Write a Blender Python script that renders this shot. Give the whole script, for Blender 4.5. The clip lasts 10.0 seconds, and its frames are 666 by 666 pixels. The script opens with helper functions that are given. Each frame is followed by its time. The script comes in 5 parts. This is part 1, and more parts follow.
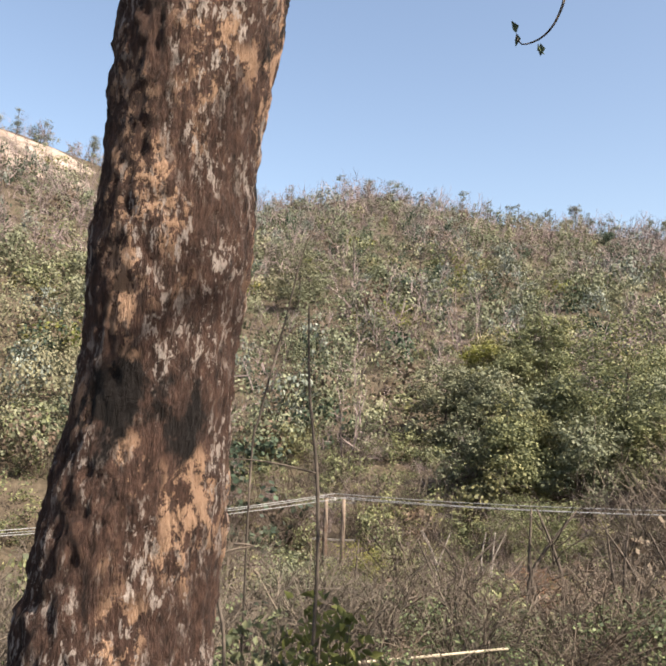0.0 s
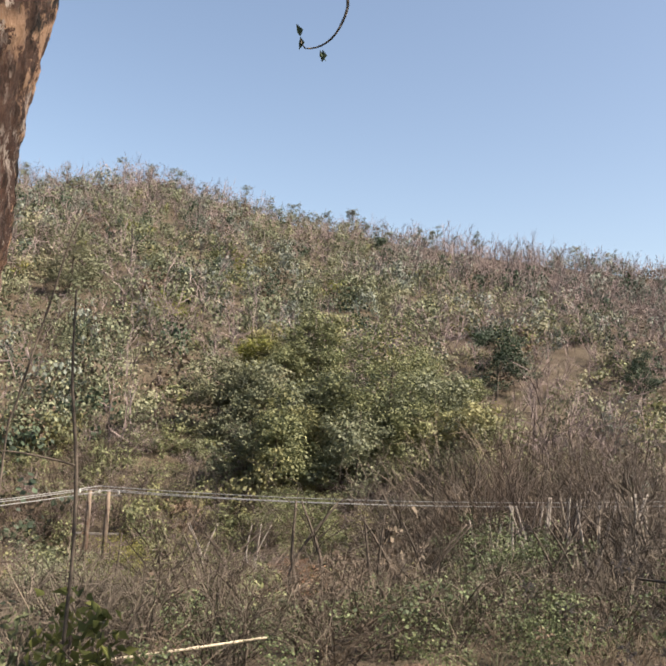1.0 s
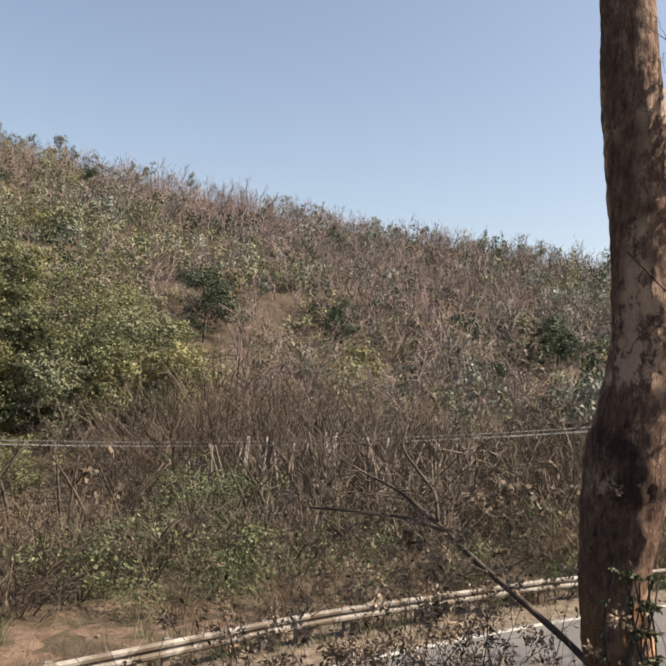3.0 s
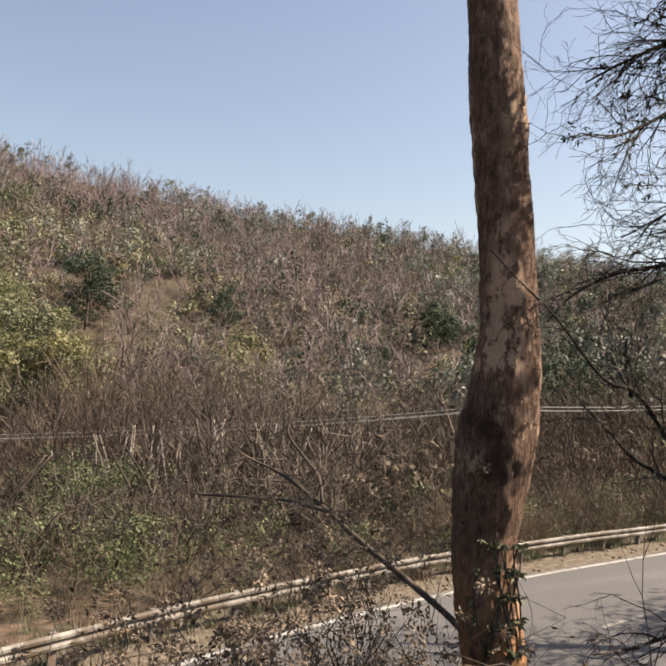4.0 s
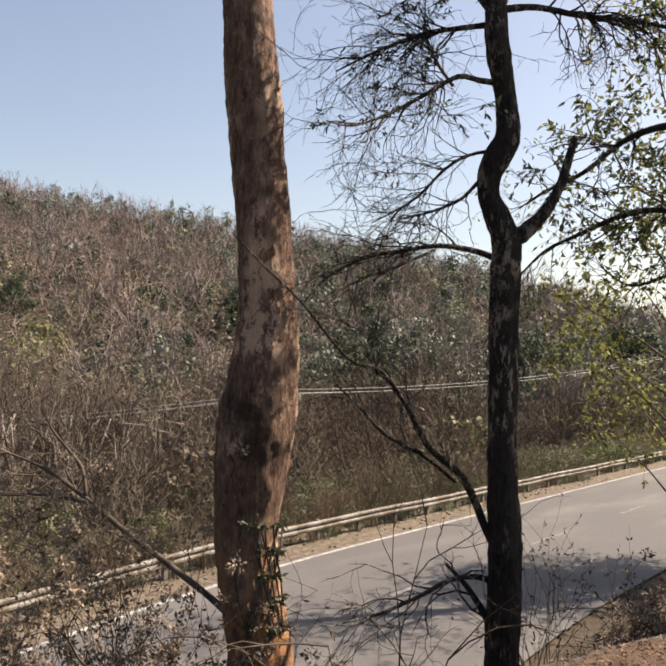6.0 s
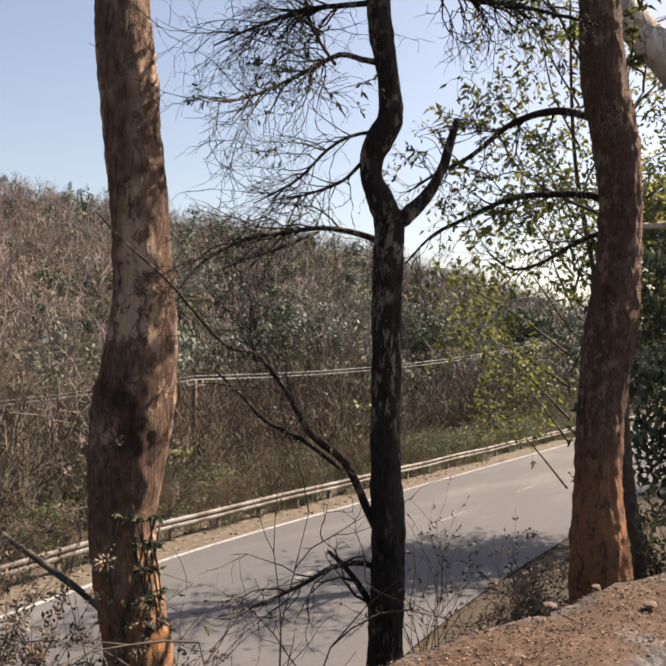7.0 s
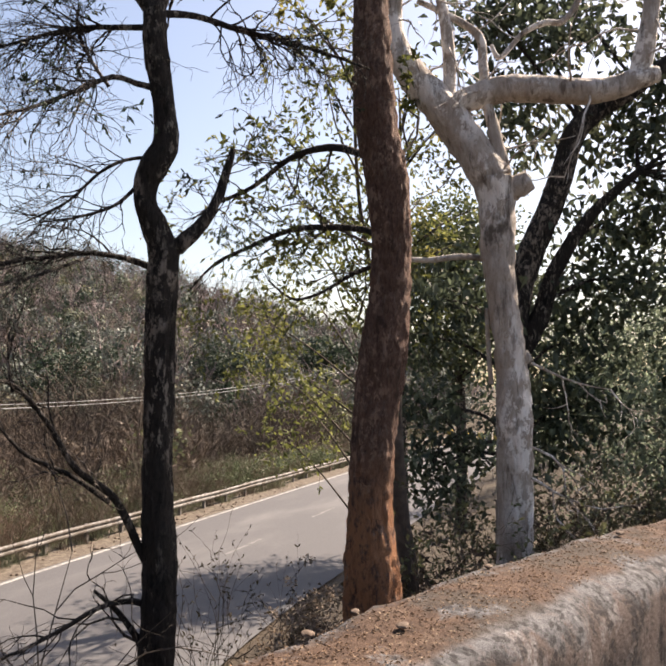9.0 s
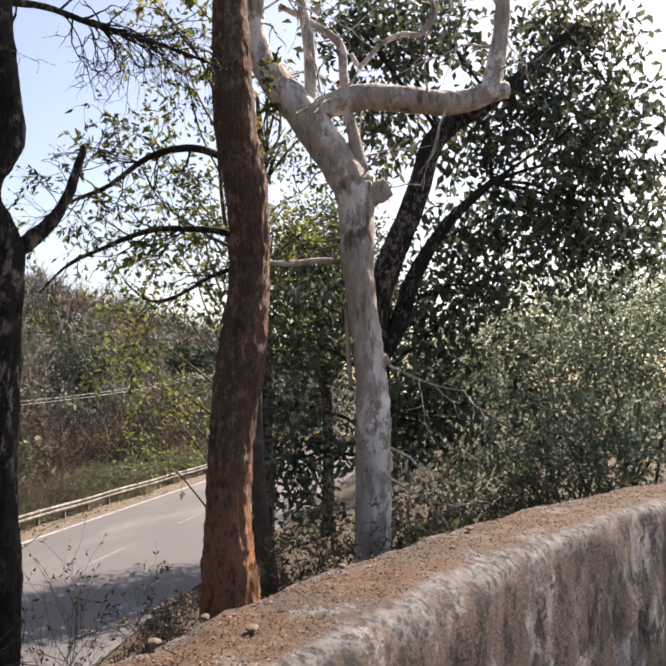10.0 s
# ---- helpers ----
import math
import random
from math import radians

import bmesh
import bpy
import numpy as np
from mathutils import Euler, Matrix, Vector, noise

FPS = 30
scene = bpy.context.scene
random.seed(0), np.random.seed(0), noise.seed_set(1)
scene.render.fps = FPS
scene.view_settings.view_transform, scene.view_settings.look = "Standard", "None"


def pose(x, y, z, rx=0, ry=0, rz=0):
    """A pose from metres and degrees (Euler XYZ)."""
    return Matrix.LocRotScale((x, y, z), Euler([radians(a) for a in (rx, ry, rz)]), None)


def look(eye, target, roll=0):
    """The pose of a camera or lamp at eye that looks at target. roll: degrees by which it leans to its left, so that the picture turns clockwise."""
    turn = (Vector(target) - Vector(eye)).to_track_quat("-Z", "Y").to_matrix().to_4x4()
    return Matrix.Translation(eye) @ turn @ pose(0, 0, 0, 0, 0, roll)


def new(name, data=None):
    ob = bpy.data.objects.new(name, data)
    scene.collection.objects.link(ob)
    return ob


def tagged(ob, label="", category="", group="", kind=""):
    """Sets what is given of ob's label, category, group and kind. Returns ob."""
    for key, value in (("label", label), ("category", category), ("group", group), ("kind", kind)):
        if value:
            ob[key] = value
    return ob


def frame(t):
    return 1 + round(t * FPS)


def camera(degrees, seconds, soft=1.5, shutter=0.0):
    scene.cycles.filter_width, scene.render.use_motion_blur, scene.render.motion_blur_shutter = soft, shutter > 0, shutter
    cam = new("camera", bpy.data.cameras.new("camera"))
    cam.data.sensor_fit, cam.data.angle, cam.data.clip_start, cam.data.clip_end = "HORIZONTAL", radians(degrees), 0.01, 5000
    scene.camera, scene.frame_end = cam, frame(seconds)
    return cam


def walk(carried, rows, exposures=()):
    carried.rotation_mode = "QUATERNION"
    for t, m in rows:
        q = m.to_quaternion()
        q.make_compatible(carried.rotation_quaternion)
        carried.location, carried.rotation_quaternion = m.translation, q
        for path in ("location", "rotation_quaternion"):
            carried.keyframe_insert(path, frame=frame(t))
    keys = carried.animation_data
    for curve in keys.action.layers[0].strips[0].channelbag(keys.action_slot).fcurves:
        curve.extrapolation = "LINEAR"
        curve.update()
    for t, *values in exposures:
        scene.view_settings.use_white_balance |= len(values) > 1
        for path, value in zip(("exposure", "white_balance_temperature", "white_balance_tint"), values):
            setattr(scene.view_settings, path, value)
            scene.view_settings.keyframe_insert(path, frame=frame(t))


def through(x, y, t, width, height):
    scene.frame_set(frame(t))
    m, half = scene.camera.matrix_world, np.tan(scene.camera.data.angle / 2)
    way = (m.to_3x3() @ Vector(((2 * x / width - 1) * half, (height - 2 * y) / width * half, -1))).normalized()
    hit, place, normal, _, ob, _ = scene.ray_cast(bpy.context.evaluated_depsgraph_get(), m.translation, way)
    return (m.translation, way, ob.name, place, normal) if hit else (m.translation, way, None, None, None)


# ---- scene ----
# ---- camera: time, eye, target, roll ----
cam = camera(43.4, 10.0, soft=2.2)
PATH = [
    (0, (0.144, 1.63, 1.565), (-0.009, 3.614, 1.768), 2.1),
    (0.5, (0.207, 1.63, 1.564), (0.312, 3.617, 1.766), 2.8),
    (1, (0.184, 1.614, 1.571), (0.559, 3.568, 1.781), 3.3),
    (1.5, (0.179, 1.641, 1.559), (0.772, 3.542, 1.746), 3.6),
    (2, (0.264, 1.688, 1.545), (0.995, 3.542, 1.709), 3.5),
    (2.5, (0.347, 1.691, 1.544), (1.233, 3.478, 1.686), 4.3),
    (3, (0.376, 1.647, 1.533), (1.398, 3.362, 1.65), 4.2),
    (4.5, (0.243, 1.375, 1.57), (1.571, 2.867, 1.67), 2.7),
    (5, (0.301, 1.301, 1.565), (1.709, 2.718, 1.663), 2.3),
    (5.5, (0.377, 1.272, 1.558), (1.9, 2.566, 1.644), 1.9),
    (6.8, (0.68, 1.222, 1.566), (2.333, 2.346, 1.634), 1.0),
    (7, (0.7, 1.206, 1.563), (2.4, 2.258, 1.617), 1.0),
    (7.5, (0.738, 1.164, 1.567), (2.501, 2.104, 1.641), 0.9),
    (8, (0.764, 1.127, 1.569), (2.561, 2.0, 1.653), 0.6),
    (8.5, (0.787, 1.096, 1.572), (2.629, 1.869, 1.668), 0.5),
    (9, (0.796, 1.054, 1.581), (2.691, 1.681, 1.706), 0.7),
    (9.5, (0.815, 1.005, 1.58), (2.755, 1.474, 1.706), 0.6),
    (10, (0.815, 0.965, 1.576), (2.784, 1.292, 1.712), 0.2),
]
walk(cam, [(t, look(eye, to, roll)) for t, eye, to, roll in PATH], [(0.0, 1.66, 7300, 12), (1.0, 1.5, 7400, 12), (2.5, 1.31, 7700, 13), (5.0, 1.33, 8000, 15), (7.5, 1.38, 7900, 17), (10.0, 1.54, 7500, 18)])

# ---- world and sun ----
SUN_AZ, SUN_EL = 122.0, 46.0
world = bpy.data.worlds.new("sky")
scene.world = world
world.use_nodes = True
wn = world.node_tree
sky = wn.nodes.new("ShaderNodeTexSky")
sky.sky_type, sky.sun_disc = "NISHITA", False
sky.sun_elevation, sky.sun_rotation = radians(SUN_EL), radians(SUN_AZ)
sky.air_density, sky.dust_density, sky.ozone_density = 1.0, 1.8, 1.5
wn.nodes["Background"].inputs["Strength"].default_value = 0.082
wn.links.new(sky.outputs[0], wn.nodes["Background"].inputs["Color"])
sun = new("sun", bpy.data.lights.new("sun", "SUN"))
sun.data.energy, sun.data.angle, sun.data.color = 5.0, radians(0.5), (1.0, 0.94, 0.86)
SAZ, SEL = radians(SUN_AZ), radians(SUN_EL)
sun.matrix_world = look((0, 0, 30), (-math.sin(SAZ) * math.cos(SEL) * 9, -math.cos(SAZ) * math.cos(SEL) * 9, 30 - math.sin(SEL) * 9))


# ---- materials ----
def nodes_of(name, rough):
    m = bpy.data.materials.new(name)
    m.use_nodes = True
    nt = m.node_tree
    b = nt.nodes["Principled BSDF"]
    b.inputs["Roughness"].default_value = rough
    b.inputs["Specular IOR Level"].default_value = 0.25
    return m, nt, b


def coords(nt, stretch=(1, 1, 1)):
    tc, mp = nt.nodes.new("ShaderNodeTexCoord"), nt.nodes.new("ShaderNodeMapping")
    mp.inputs["Scale"].default_value = stretch
    nt.links.new(tc.outputs["Object"], mp.inputs["Vector"])
    return mp.outputs["Vector"]


def noise_of(nt, vec, scale, detail=6.0, rough=0.6, warp=0.0):
    n = nt.nodes.new("ShaderNodeTexNoise")
    n.inputs["Scale"].default_value, n.inputs["Detail"].default_value = scale, detail
    n.inputs["Roughness"].default_value, n.inputs["Distortion"].default_value = rough, warp
    nt.links.new(vec, n.inputs["Vector"])
    return n.outputs["Fac"]


def ramp(nt, fac, stops):
    r = nt.nodes.new("ShaderNodeValToRGB")
    while len(r.color_ramp.elements) < len(stops):
        r.color_ramp.elements.new(0.5)
    for el, (p, c) in zip(r.color_ramp.elements, stops):
        el.position, el.color = p, (*c, 1)
    nt.links.new(fac, r.inputs["Fac"])
    return r.outputs["Color"]


def blend(nt, fac, a, b, how="MIX"):
    x = nt.nodes.new("ShaderNodeMix")
    x.data_type, x.blend_type = "RGBA", how
    for sock, val in ((x.inputs[0], fac), (x.inputs[6], a), (x.inputs[7], b)):
        if hasattr(val, "links"):
            nt.links.new(val, sock)
        elif isinstance(val, tuple):
            sock.default_value = (*val, 1)
        else:
            sock.default_value = val
    return x.outputs[2]


def step(nt, fac, lo, hi):
    r = nt.nodes.new("ShaderNodeMapRange")
    r.interpolation_type = "SMOOTHSTEP"
    r.inputs["From Min"].default_value, r.inputs["From Max"].default_value = lo, hi
    nt.links.new(fac, r.inputs["Value"])
    return r.outputs["Result"]


def bump(nt, b, height, strength, dist):
    n = nt.nodes.new("ShaderNodeBump")
    n.inputs["Strength"].default_value, n.inputs["Distance"].default_value = strength, dist
    nt.links.new(height, n.inputs["Height"])
    nt.links.new(n.outputs["Normal"], b.inputs["Normal"])


def surface(name, stops, scale, stain, stain_scale, amount=(0.5, 0.7), stretch=(1, 1, 1), rough=0.9, relief=0.5, depth=0.02, relief_scale=None):
    """Grain by a ramp over fine noise, and stains of one colour by coarse noise."""
    m, nt, b = nodes_of(name, rough)
    v = coords(nt, stretch)
    col = ramp(nt, noise_of(nt, v, scale), stops)
    col = blend(nt, step(nt, noise_of(nt, v, stain_scale, 5, 0.65, 0.4), *amount), col, stain)
    nt.links.new(col, b.inputs["Base Color"])
    bump(nt, b, noise_of(nt, v, relief_scale or scale * 1.5, 8, 0.65), relief, depth)
    return m


def bark(name, stops, pale, lichen, mud=None, mud_z=None, scale=9.0, pale_at=(0.5, 0.56), dark_at=(0.58, 0.66), relief=0.9, speck=0.8, fleck=5.0, fleck_at=(0.53, 0.58), patch_at=(0.42, 0.56), scar=0.45, crack=0.85):
    """Bark: fine broken grain, crisp pale flakes in patches, grey lichen specks, dark scars and, near the foot, red earth."""
    m, nt, b = nodes_of(name, 0.92)
    v, iso = coords(nt, (1, 1, 0.36)), coords(nt, (1, 1, 0.6))

    def times(a, c):
        mul = nt.nodes.new("ShaderNodeMath")
        mul.operation = "MULTIPLY"
        for sock, val in zip(mul.inputs, (a, c)):
            if hasattr(val, "links"):
                nt.links.new(val, sock)
            else:
                sock.default_value = val
        return mul.outputs[0]

    grain = noise_of(nt, v, scale * 4.5, 12, 0.8)
    wide = noise_of(nt, iso, scale * 0.28, 3, 0.5)
    flake = noise_of(nt, iso, scale * 1.5, 14, 0.78)
    col = ramp(nt, grain, stops)
    col = blend(nt, times(step(nt, flake, *pale_at), step(nt, wide, *patch_at)), col, pale)
    dots = step(nt, noise_of(nt, v, scale * fleck, 10, 0.75), *fleck_at)
    col = blend(nt, times(times(dots, step(nt, noise_of(nt, iso, scale * 0.4, 5, 0.6), 0.45, 0.58)), speck), col, lichen)
    col = blend(nt, step(nt, noise_of(nt, iso, scale * 0.33, 8, 0.65), *dark_at), col, tuple(scar * c for c in stops[0][1]))
    if mud:
        tc, sp = nt.nodes.new("ShaderNodeTexCoord"), nt.nodes.new("ShaderNodeSeparateXYZ")
        nt.links.new(tc.outputs["Object"], sp.inputs[0])
        h = step(nt, sp.outputs["Z"], mud_z[1], mud_z[0])
        col = blend(nt, times(h, step(nt, noise_of(nt, iso, scale * 1.2, 12, 0.75), 0.4, 0.52)), col, mud)
    slit = noise_of(nt, coords(nt, (1, 1, 0.2)), scale * 3.2, 10, 0.7)
    col = blend(nt, crack, col, ramp(nt, slit, [(0.36, (0.28, 0.25, 0.23)), (0.46, (1, 1, 1)), (0.7, (1.15, 1.12, 1.1))]), "MULTIPLY")
    nt.links.new(col, b.inputs["Base Color"])
    add = nt.nodes.new("ShaderNodeMath")
    nt.links.new(slit, add.inputs[0]), nt.links.new(flake, add.inputs[1])
    bump(nt, b, add.outputs[0], relief, 0.09)
    return m


def leaf_material(name, dark, light, odd, odd_from=0.7, through=0.3, patch=0.12, rough=0.6):
    """Leaves: each one its own tone, whole patches turned, some light let through."""
    m, nt, b = nodes_of(name, rough)
    geo = nt.nodes.new("ShaderNodeNewGeometry")
    col = ramp(nt, geo.outputs["Random Per Island"], [(0.0, dark), (0.8, light), (1.0, tuple(1.25 * c for c in light))])
    v = coords(nt)
    col = blend(nt, step(nt, noise_of(nt, v, patch, 4, 0.6), odd_from - 0.2, odd_from), col, odd)
    tone = ramp(nt, noise_of(nt, v, patch * 4, 3, 0.6), [(0.3, (0.6, 0.6, 0.6)), (0.7, (1.3, 1.3, 1.3))])
    col = blend(nt, 1.0, col, tone, "MULTIPLY")
    nt.links.new(col, b.inputs["Base Color"])
    tr, mx = nt.nodes.new("ShaderNodeBsdfTranslucent"), nt.nodes.new("ShaderNodeMixShader")
    nt.links.new(col, tr.inputs["Color"])
    mx.inputs["Fac"].default_value = through
    nt.links.new(b.outputs[0], mx.inputs[1]), nt.links.new(tr.outputs[0], mx.inputs[2])
    nt.links.new(mx.outputs[0], nt.nodes["Material Output"].inputs["Surface"])
    return m


EARTH = surface("dry_earth", [(0.3, (0.028, 0.022, 0.015)), (0.5, (0.06, 0.047, 0.032)), (0.72, (0.105, 0.083, 0.058))], 1.6, (0.055, 0.041, 0.028), 0.3, (0.42, 0.6), relief=1.0, depth=0.12, relief_scale=4)
DIRT = surface("trodden_dirt", [(0.3, (0.056, 0.0368, 0.0264)), (0.5, (0.112, 0.0768, 0.056)), (0.72, (0.176, 0.128, 0.096))], 3, (0.056, 0.0432, 0.028), 0.9, (0.45, 0.6), relief=1.0, depth=0.08, relief_scale=7)
ASPHALT = surface("asphalt", [(0.3, (0.0666, 0.0651, 0.0672)), (0.7, (0.098, 0.0956, 0.0965))], 40, (0.125, 0.121, 0.119), 0.35, (0.45, 0.75), stretch=(0.28, 1.12, 1.13), rough=0.8, relief=0.15, depth=0.01)
GRAVEL = surface("gravel_shoulder", [(0.3, (0.0562, 0.0432, 0.0324)), (0.5, (0.112, 0.0907, 0.0691)), (0.7, (0.181, 0.156, 0.125))], 5, (0.0518, 0.0432, 0.0259), 0.8, (0.55, 0.7), relief=1.0, depth=0.06, relief_scale=9)
LINE = surface("road_paint", [(0.35, (0.17, 0.166, 0.156)), (0.6, (0.332, 0.327, 0.307))], 6, (0.0975, 0.093, 0.0878), 2.5, (0.58, 0.68), relief=0.05)
DASH = surface("faded_dash_paint", [(0.35, (0.11, 0.108, 0.105)), (0.6, (0.2, 0.195, 0.19))], 9, (0.09, 0.088, 0.086), 3, (0.5, 0.65), relief=0.05)
WEED_LEAF = leaf_material("withered_leaves", (0.028, 0.021, 0.0126), (0.08, 0.0585, 0.0315), (0.064, 0.0525, 0.021), 0.66, 0.25, 1.5, 0.8)
STEEL = surface("weathered_white_steel", [(0.3, (0.1, 0.092, 0.083)), (0.7, (0.235, 0.222, 0.205))], 3, (0.07, 0.055, 0.042), 1.6, (0.42, 0.58), rough=0.6, relief=0.05)
POST = surface("dark_post_steel", [(0.3, (0.084, 0.077, 0.07)), (0.7, (0.175, 0.161, 0.147))], 6, (0.14, 0.07, 0.035), 3, (0.5, 0.7), rough=0.6, relief=0.1)
BAMBOO = surface("bleached_bamboo", [(0.3, (0.279, 0.236, 0.167)), (0.7, (0.434, 0.384, 0.298))], 8, (0.186, 0.149, 0.0992), 2, (0.55, 0.7), rough=0.55, relief=0.2)
CONCRETE = surface("pole_concrete", [(0.3, (0.11, 0.082, 0.062)), (0.7, (0.19, 0.15, 0.12))], 5, (0.1, 0.062, 0.045), 1.5, (0.5, 0.65), relief=0.2)
WIRE = surface("aluminium_wire", [(0.3, (0.189, 0.189, 0.189)), (0.7, (0.252, 0.252, 0.252))], 3, (0.126, 0.126, 0.126), 1, rough=0.45, relief=0.0)
ROCK = surface("bare_granite", [(0.3, (0.145, 0.106, 0.0819)), (0.5, (0.242, 0.193, 0.16)), (0.7, (0.319, 0.271, 0.237))], 0.25, (0.0774, 0.0629, 0.0484), 0.07, (0.52, 0.66), relief=1.0, depth=1.0)
YELLOW = surface("faded_yellow_paint", [(0.3, (0.44, 0.304, 0.064)), (0.7, (0.56, 0.416, 0.12))], 4, (0.28, 0.24, 0.16), 2, (0.55, 0.7), relief=0.2)
CREAM = surface("faded_white_paint", [(0.3, (0.44, 0.424, 0.384)), (0.7, (0.56, 0.544, 0.496))], 4, (0.28, 0.24, 0.2), 2, (0.55, 0.7), relief=0.2)
STONE = surface("loose_stone", [(0.3, (0.078, 0.054, 0.039)), (0.7, (0.18, 0.138, 0.108))], 12, (0.084, 0.048, 0.03), 5, relief=0.5)
BARK_SCARRED = bark("scarred_bark", [(0.36, (0.015, 0.0088, 0.00704)), (0.5, (0.0616, 0.0326, 0.0238)), (0.66, (0.123, 0.0686, 0.0493))], (0.378, 0.238, 0.158), (0.387, 0.33, 0.295), scale=8, pale_at=(0.505, 0.53), dark_at=(0.58, 0.65), relief=1.0, speck=1.0, fleck=4.2, fleck_at=(0.525, 0.56), patch_at=(0.46, 0.54))
# Pale patches are peeled bark, brightened to put sunlight into the colour.
BARK_BULGED = bark("sunlit_peeling_orange_bark", [(0.36, (0.06, 0.037, 0.028)), (0.5, (0.17, 0.104, 0.077)), (0.68, (0.34, 0.22, 0.165))], (0.6, 0.42, 0.31), (0.45, 0.34, 0.275), (0.5, 0.26, 0.125), (-0.3, 0.7), scale=6, pale_at=(0.48, 0.53), dark_at=(0.58, 0.66), speck=0.5, fleck=3.0, patch_at=(0.46, 0.56), scar=0.9, crack=0.45)
BARK_DARK = bark("dark_flaking_bark", [(0.36, (0.0135, 0.0121, 0.0108)), (0.6, (0.0378, 0.0311, 0.027)), (0.8, (0.0743, 0.0621, 0.054))], (0.27, 0.23, 0.196), (0.351, 0.311, 0.27), scale=9, speck=0.7, fleck=3.0, fleck_at=(0.52, 0.57), patch_at=(0.5, 0.6))
BARK_RUSTY = bark("rusty_brown_bark", [(0.34, (0.0622, 0.0374, 0.0281)), (0.5, (0.156, 0.0899, 0.0674)), (0.7, (0.292, 0.18, 0.131))], (0.389, 0.253, 0.187), (0.292, 0.224, 0.187), (0.48, 0.228, 0.12), (0.35, 1.25), scale=12, relief=1.0, speck=0.5, scar=1.3, crack=0.4, fleck=3.0)
BARK_PALE = bark("smooth_pale_bark", [(0.36, (0.288, 0.244, 0.207)), (0.55, (0.433, 0.381, 0.337)), (0.75, (0.537, 0.482, 0.437))], (0.785, 0.751, 0.713), (0.383, 0.288, 0.211), scale=3.6, pale_at=(0.49, 0.52), dark_at=(0.64, 0.72), relief=0.7, speck=0.3)
BARK_TWIG = surface("grey_twig_bark", [(0.3, (0.035, 0.028, 0.0231)), (0.7, (0.091, 0.0735, 0.0595))], 12, (0.14, 0.112, 0.091), 3, relief=0.2)
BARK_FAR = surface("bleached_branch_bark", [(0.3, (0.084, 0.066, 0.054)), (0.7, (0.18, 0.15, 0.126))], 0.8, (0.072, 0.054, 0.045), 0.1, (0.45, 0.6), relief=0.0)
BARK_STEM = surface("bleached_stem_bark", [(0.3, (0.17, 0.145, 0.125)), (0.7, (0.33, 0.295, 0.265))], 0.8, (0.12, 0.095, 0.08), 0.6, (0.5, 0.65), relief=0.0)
# Far twigs: dry brown, greyed in base colour to stand in for distance haze.
TWIG_BROWN = leaf_material("hazed_dry_brown_twigs", (0.0939, 0.073, 0.07), (0.243, 0.195, 0.19), (0.21, 0.161, 0.156), 0.65, 0.05, 0.03, 0.9)
TWIG_DARK = leaf_material("dark_brown_twigs", (0.0421, 0.0342, 0.0284), (0.12, 0.0992, 0.0784), (0.0781, 0.0582, 0.0447), 0.62, 0.05, 0.06, 0.9)
# Hill greens greyed, the grey-green one also lightened, to imitate haze by colour.
LEAF_HILL = leaf_material("hill_leaves", (0.0627, 0.0753, 0.0476), (0.157, 0.169, 0.105), (0.176, 0.166, 0.105), 0.64, 0.22, 0.03)
LEAF_HAZED_GREY = leaf_material("hazed_grey_green_leaves", (0.0644, 0.0799, 0.0676), (0.172, 0.191, 0.161), (0.143, 0.153, 0.137), 0.7, 0.2, 0.1)
LEAF_DRY = leaf_material("dry_leaves", (0.0574, 0.0435, 0.0317), (0.135, 0.105, 0.0748), (0.123, 0.0804, 0.0572), 0.66, 0.2, 0.05)
LEAF_DARK = leaf_material("dark_leaves", (0.016, 0.027, 0.018), (0.05, 0.074, 0.045), (0.04, 0.055, 0.038), 0.7, 0.2, 0.3)
LEAF_YELLOW = leaf_material("yellow_green_leaves", (0.085, 0.095, 0.024), (0.2, 0.2, 0.055), (0.15, 0.15, 0.04), 0.7, 0.3, 0.3)
LEAF_MOUND = leaf_material("mound_leaves", (0.0616, 0.0752, 0.04), (0.169, 0.178, 0.0887), (0.2, 0.184, 0.0858), 0.68, 0.25, 0.15)
LEAF_FRESH = leaf_material("fresh_leaves", (0.0667, 0.0816, 0.025), (0.18, 0.192, 0.0606), (0.219, 0.192, 0.0641), 0.68, 0.5, 0.4)
LEAF_BROAD = leaf_material("broad_glossy_leaves", (0.0324, 0.0455, 0.0306), (0.106, 0.129, 0.0835), (0.138, 0.14, 0.0767), 0.72, 0.38, 0.5, 0.5)
# Thicket green lightened and greyed: the bright veil of haze is in its colour.
LEAF_THICKET = leaf_material("hazed_thicket_leaves", (0.116, 0.155, 0.11), (0.284, 0.336, 0.233), (0.233, 0.271, 0.187), 0.7, 0.45, 0.4)
LEAF_FALLEN = leaf_material("fallen_leaves", (0.096, 0.0615, 0.0396), (0.256, 0.191, 0.133), (0.176, 0.112, 0.072), 0.62, 0.1, 3.0, 0.8)
LEAF_BUSH = leaf_material("bush_leaves", (0.036, 0.052, 0.028), (0.115, 0.14, 0.068), (0.13, 0.14, 0.07), 0.7, 0.25, 0.5)
LEAF_RUST = leaf_material("rust_red_leaves", (0.1, 0.052, 0.03), (0.23, 0.13, 0.08), (0.2, 0.14, 0.09), 0.68, 0.25, 0.3, 0.8)
SEED = leaf_material("dry_seed_heads", (0.14, 0.107, 0.0824), (0.289, 0.234, 0.185), (0.204, 0.148, 0.102), 0.7, 0.3, 2.0, 0.9)


